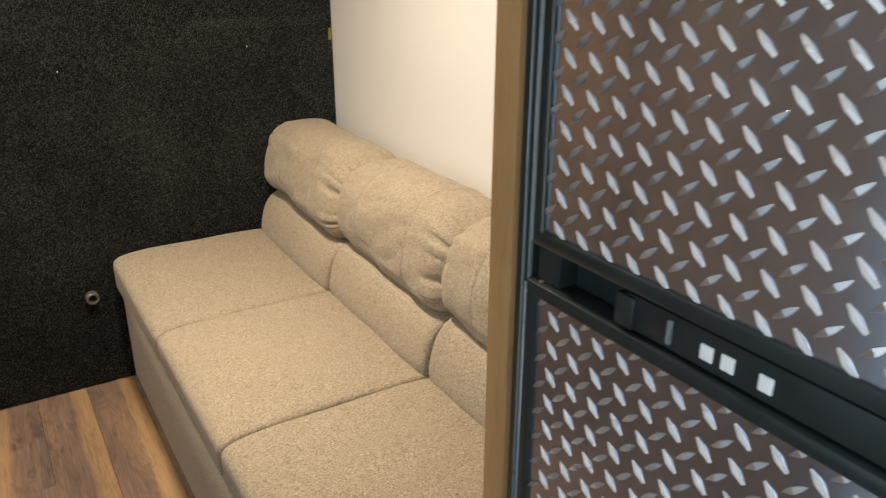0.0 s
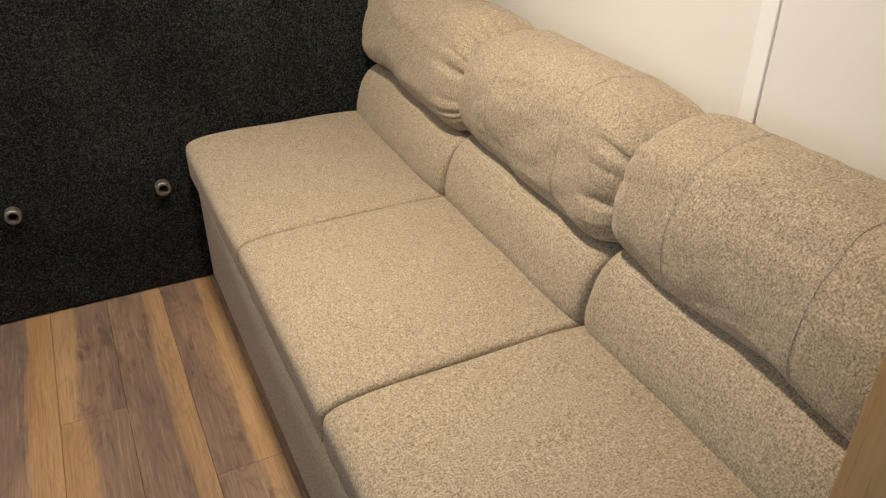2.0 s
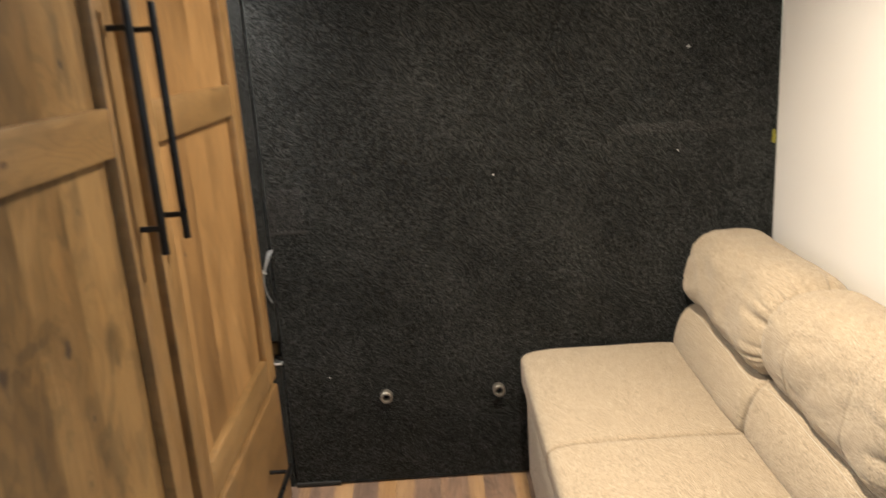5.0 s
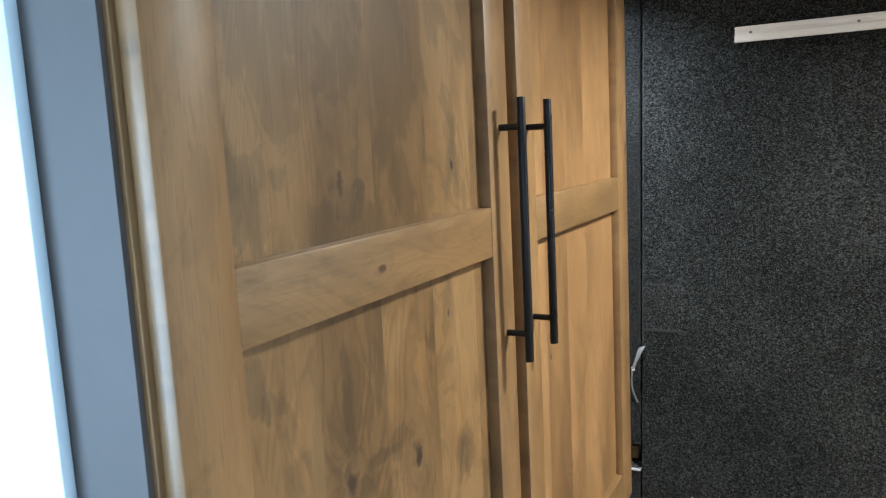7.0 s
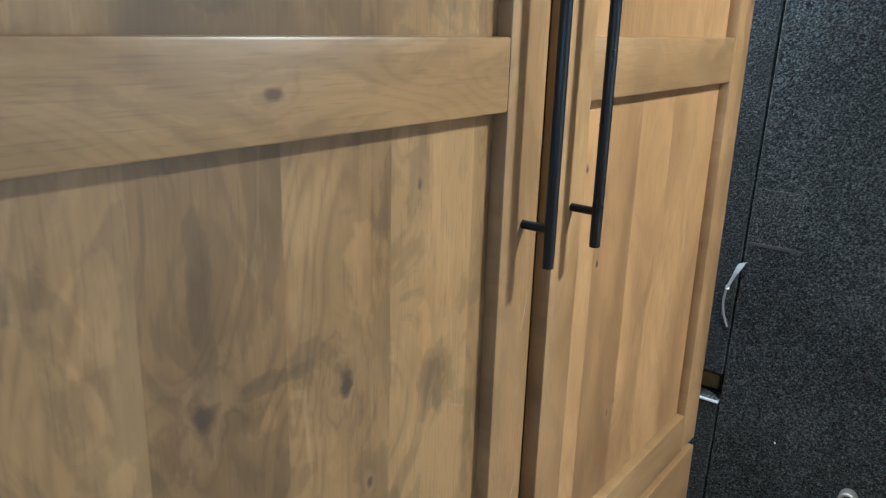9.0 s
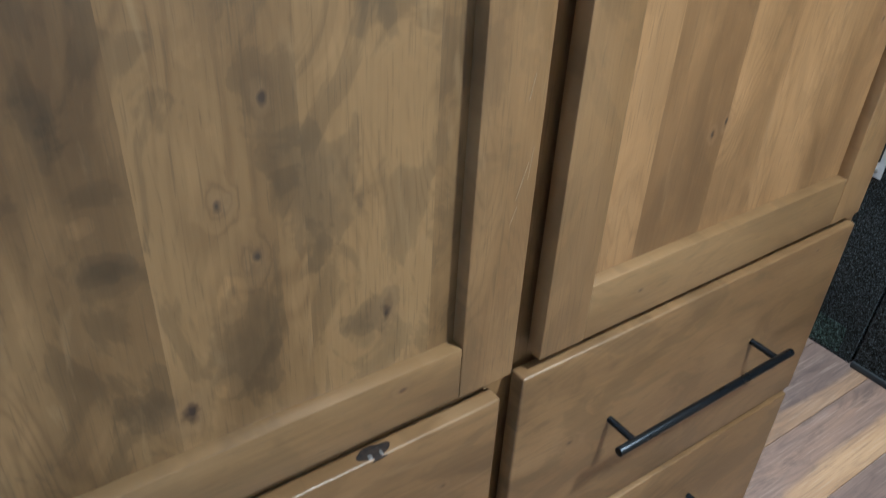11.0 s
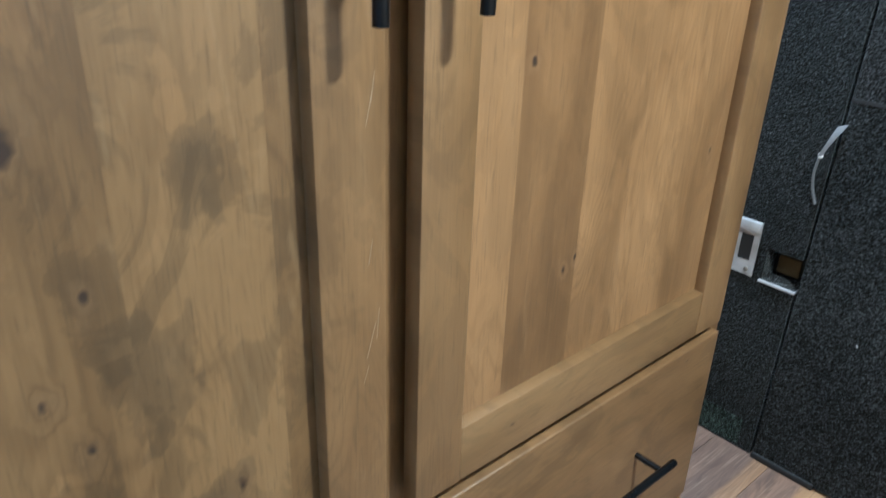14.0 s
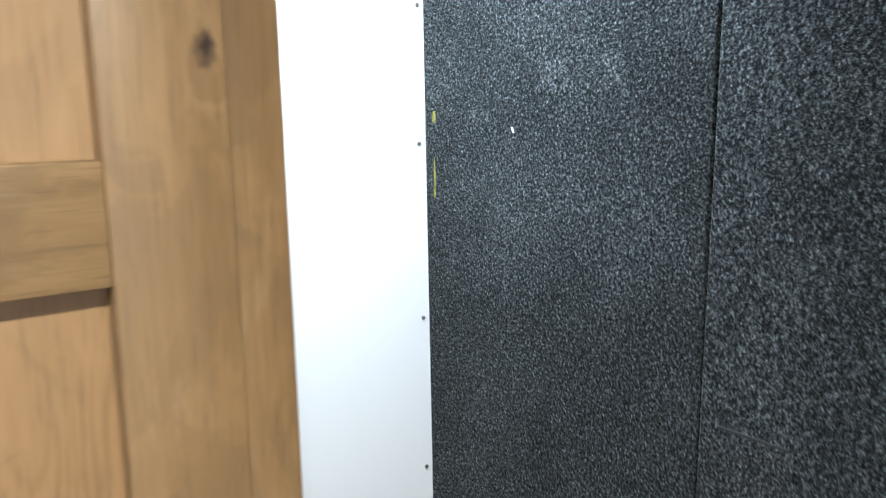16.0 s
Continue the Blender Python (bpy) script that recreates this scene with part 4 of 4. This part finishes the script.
tape = thing("strap", (-0.455, Y_RAMP - 0.01, 0.8), "loose grey strap end caught in the door seam", "strap")
bm = bmesh.new()
rows = []
for k in range(25):
    s = k / 24
    x = -0.449 - 0.027 * s
    z = 0.888 - 0.072 * s
    y = Y_RAMP - 0.009 - 0.012 * math.sin(0.5 * math.pi * s)
    w = 0.021 * (1 - 0.5 * s)
    tw = 0.7 * math.sin(2.4 * s)
    rows.append([bm.verts.new((x + w * math.cos(tw) * e, y + w * 0.5 * math.sin(tw) * e, z + 0.45 * w * e)) for e in (-0.5, 0.5)])
for p, q in zip(rows, rows[1:]):
    bm.faces.new((p[0], p[1], q[1], q[0]))
bmesh.ops.solidify(bm, geom=bm.faces[:], thickness=0.0012)
part("webbing", bm, M_STRAP, tape, smooth=60)
loop = [(-0.477 - 0.010 * math.sin(math.pi * q) + 0.012 * q, Y_RAMP - 0.016 + 0.008 * q, 0.815 - 0.108 * q) for q in [k / 16 for k in range(17)]]
part("cord", tube(loop, 0.0030, 8), M_CORD, tape)
part("bead", rod((-0.478, Y_RAMP - 0.012, 0.822), (-0.474, Y_RAMP - 0.018, 0.812), 0.005, 12, bevel=0.002), M_WHITE, tape)

# ---- lamps ----
glow = Mat("lamp_glow", 0.5)
glow.set("Emission Color", (1.0, 0.82, 0.6, 1))
glow.set("Emission Strength", 6.0)
for lx, ly, watts, tone in LAMPS:
    puck = thing("ceiling_light", (lx, ly, Z_CEIL), "unseen round white puck light in the ceiling", "light", "ceiling lights")
    part("rim", rod((lx, ly, Z_CEIL - 0.012), (lx, ly, Z_CEIL - 0.0005), 0.075, 36, bevel=0.003), M_WHITE, puck)
    part("lens", rod((lx, ly, Z_CEIL - 0.018), (lx, ly, Z_CEIL - 0.0125), 0.06, 36, bevel=0.002), glow.m, puck)

# ---- floor boards ----
x = EDGE - BOARD * math.ceil((EDGE - X_LEFT) / BOARD)
col = round((x - EDGE) / BOARD)
plank_rng = random.Random(5)
while x < X_RIGHT:
    first = {0: 2.279, -1: 2.032, 2: 1.955}.get(col, 0.97 + plank_rng.random() * 0.33)
    y = first - 1.83 * math.ceil((first - Y_BACK) / 1.83)
    while y < Y_RAMP:
        a, b = max(x, X_LEFT) + 0.0004, min(x + BOARD, X_RIGHT) - 0.0004
        c, d = max(y, Y_BACK) + 0.0004, min(y + 1.83, Y_RAMP + 0.05) - 0.0004
        if b - a > 0.01 and d - c > 0.01:
            part("plank", box(a, b, c, d, -0.004, 0.0, 0.0007, 1), M_PLANK, floor, smooth=None)
        y += 1.83
    x += BOARD
    col += 1
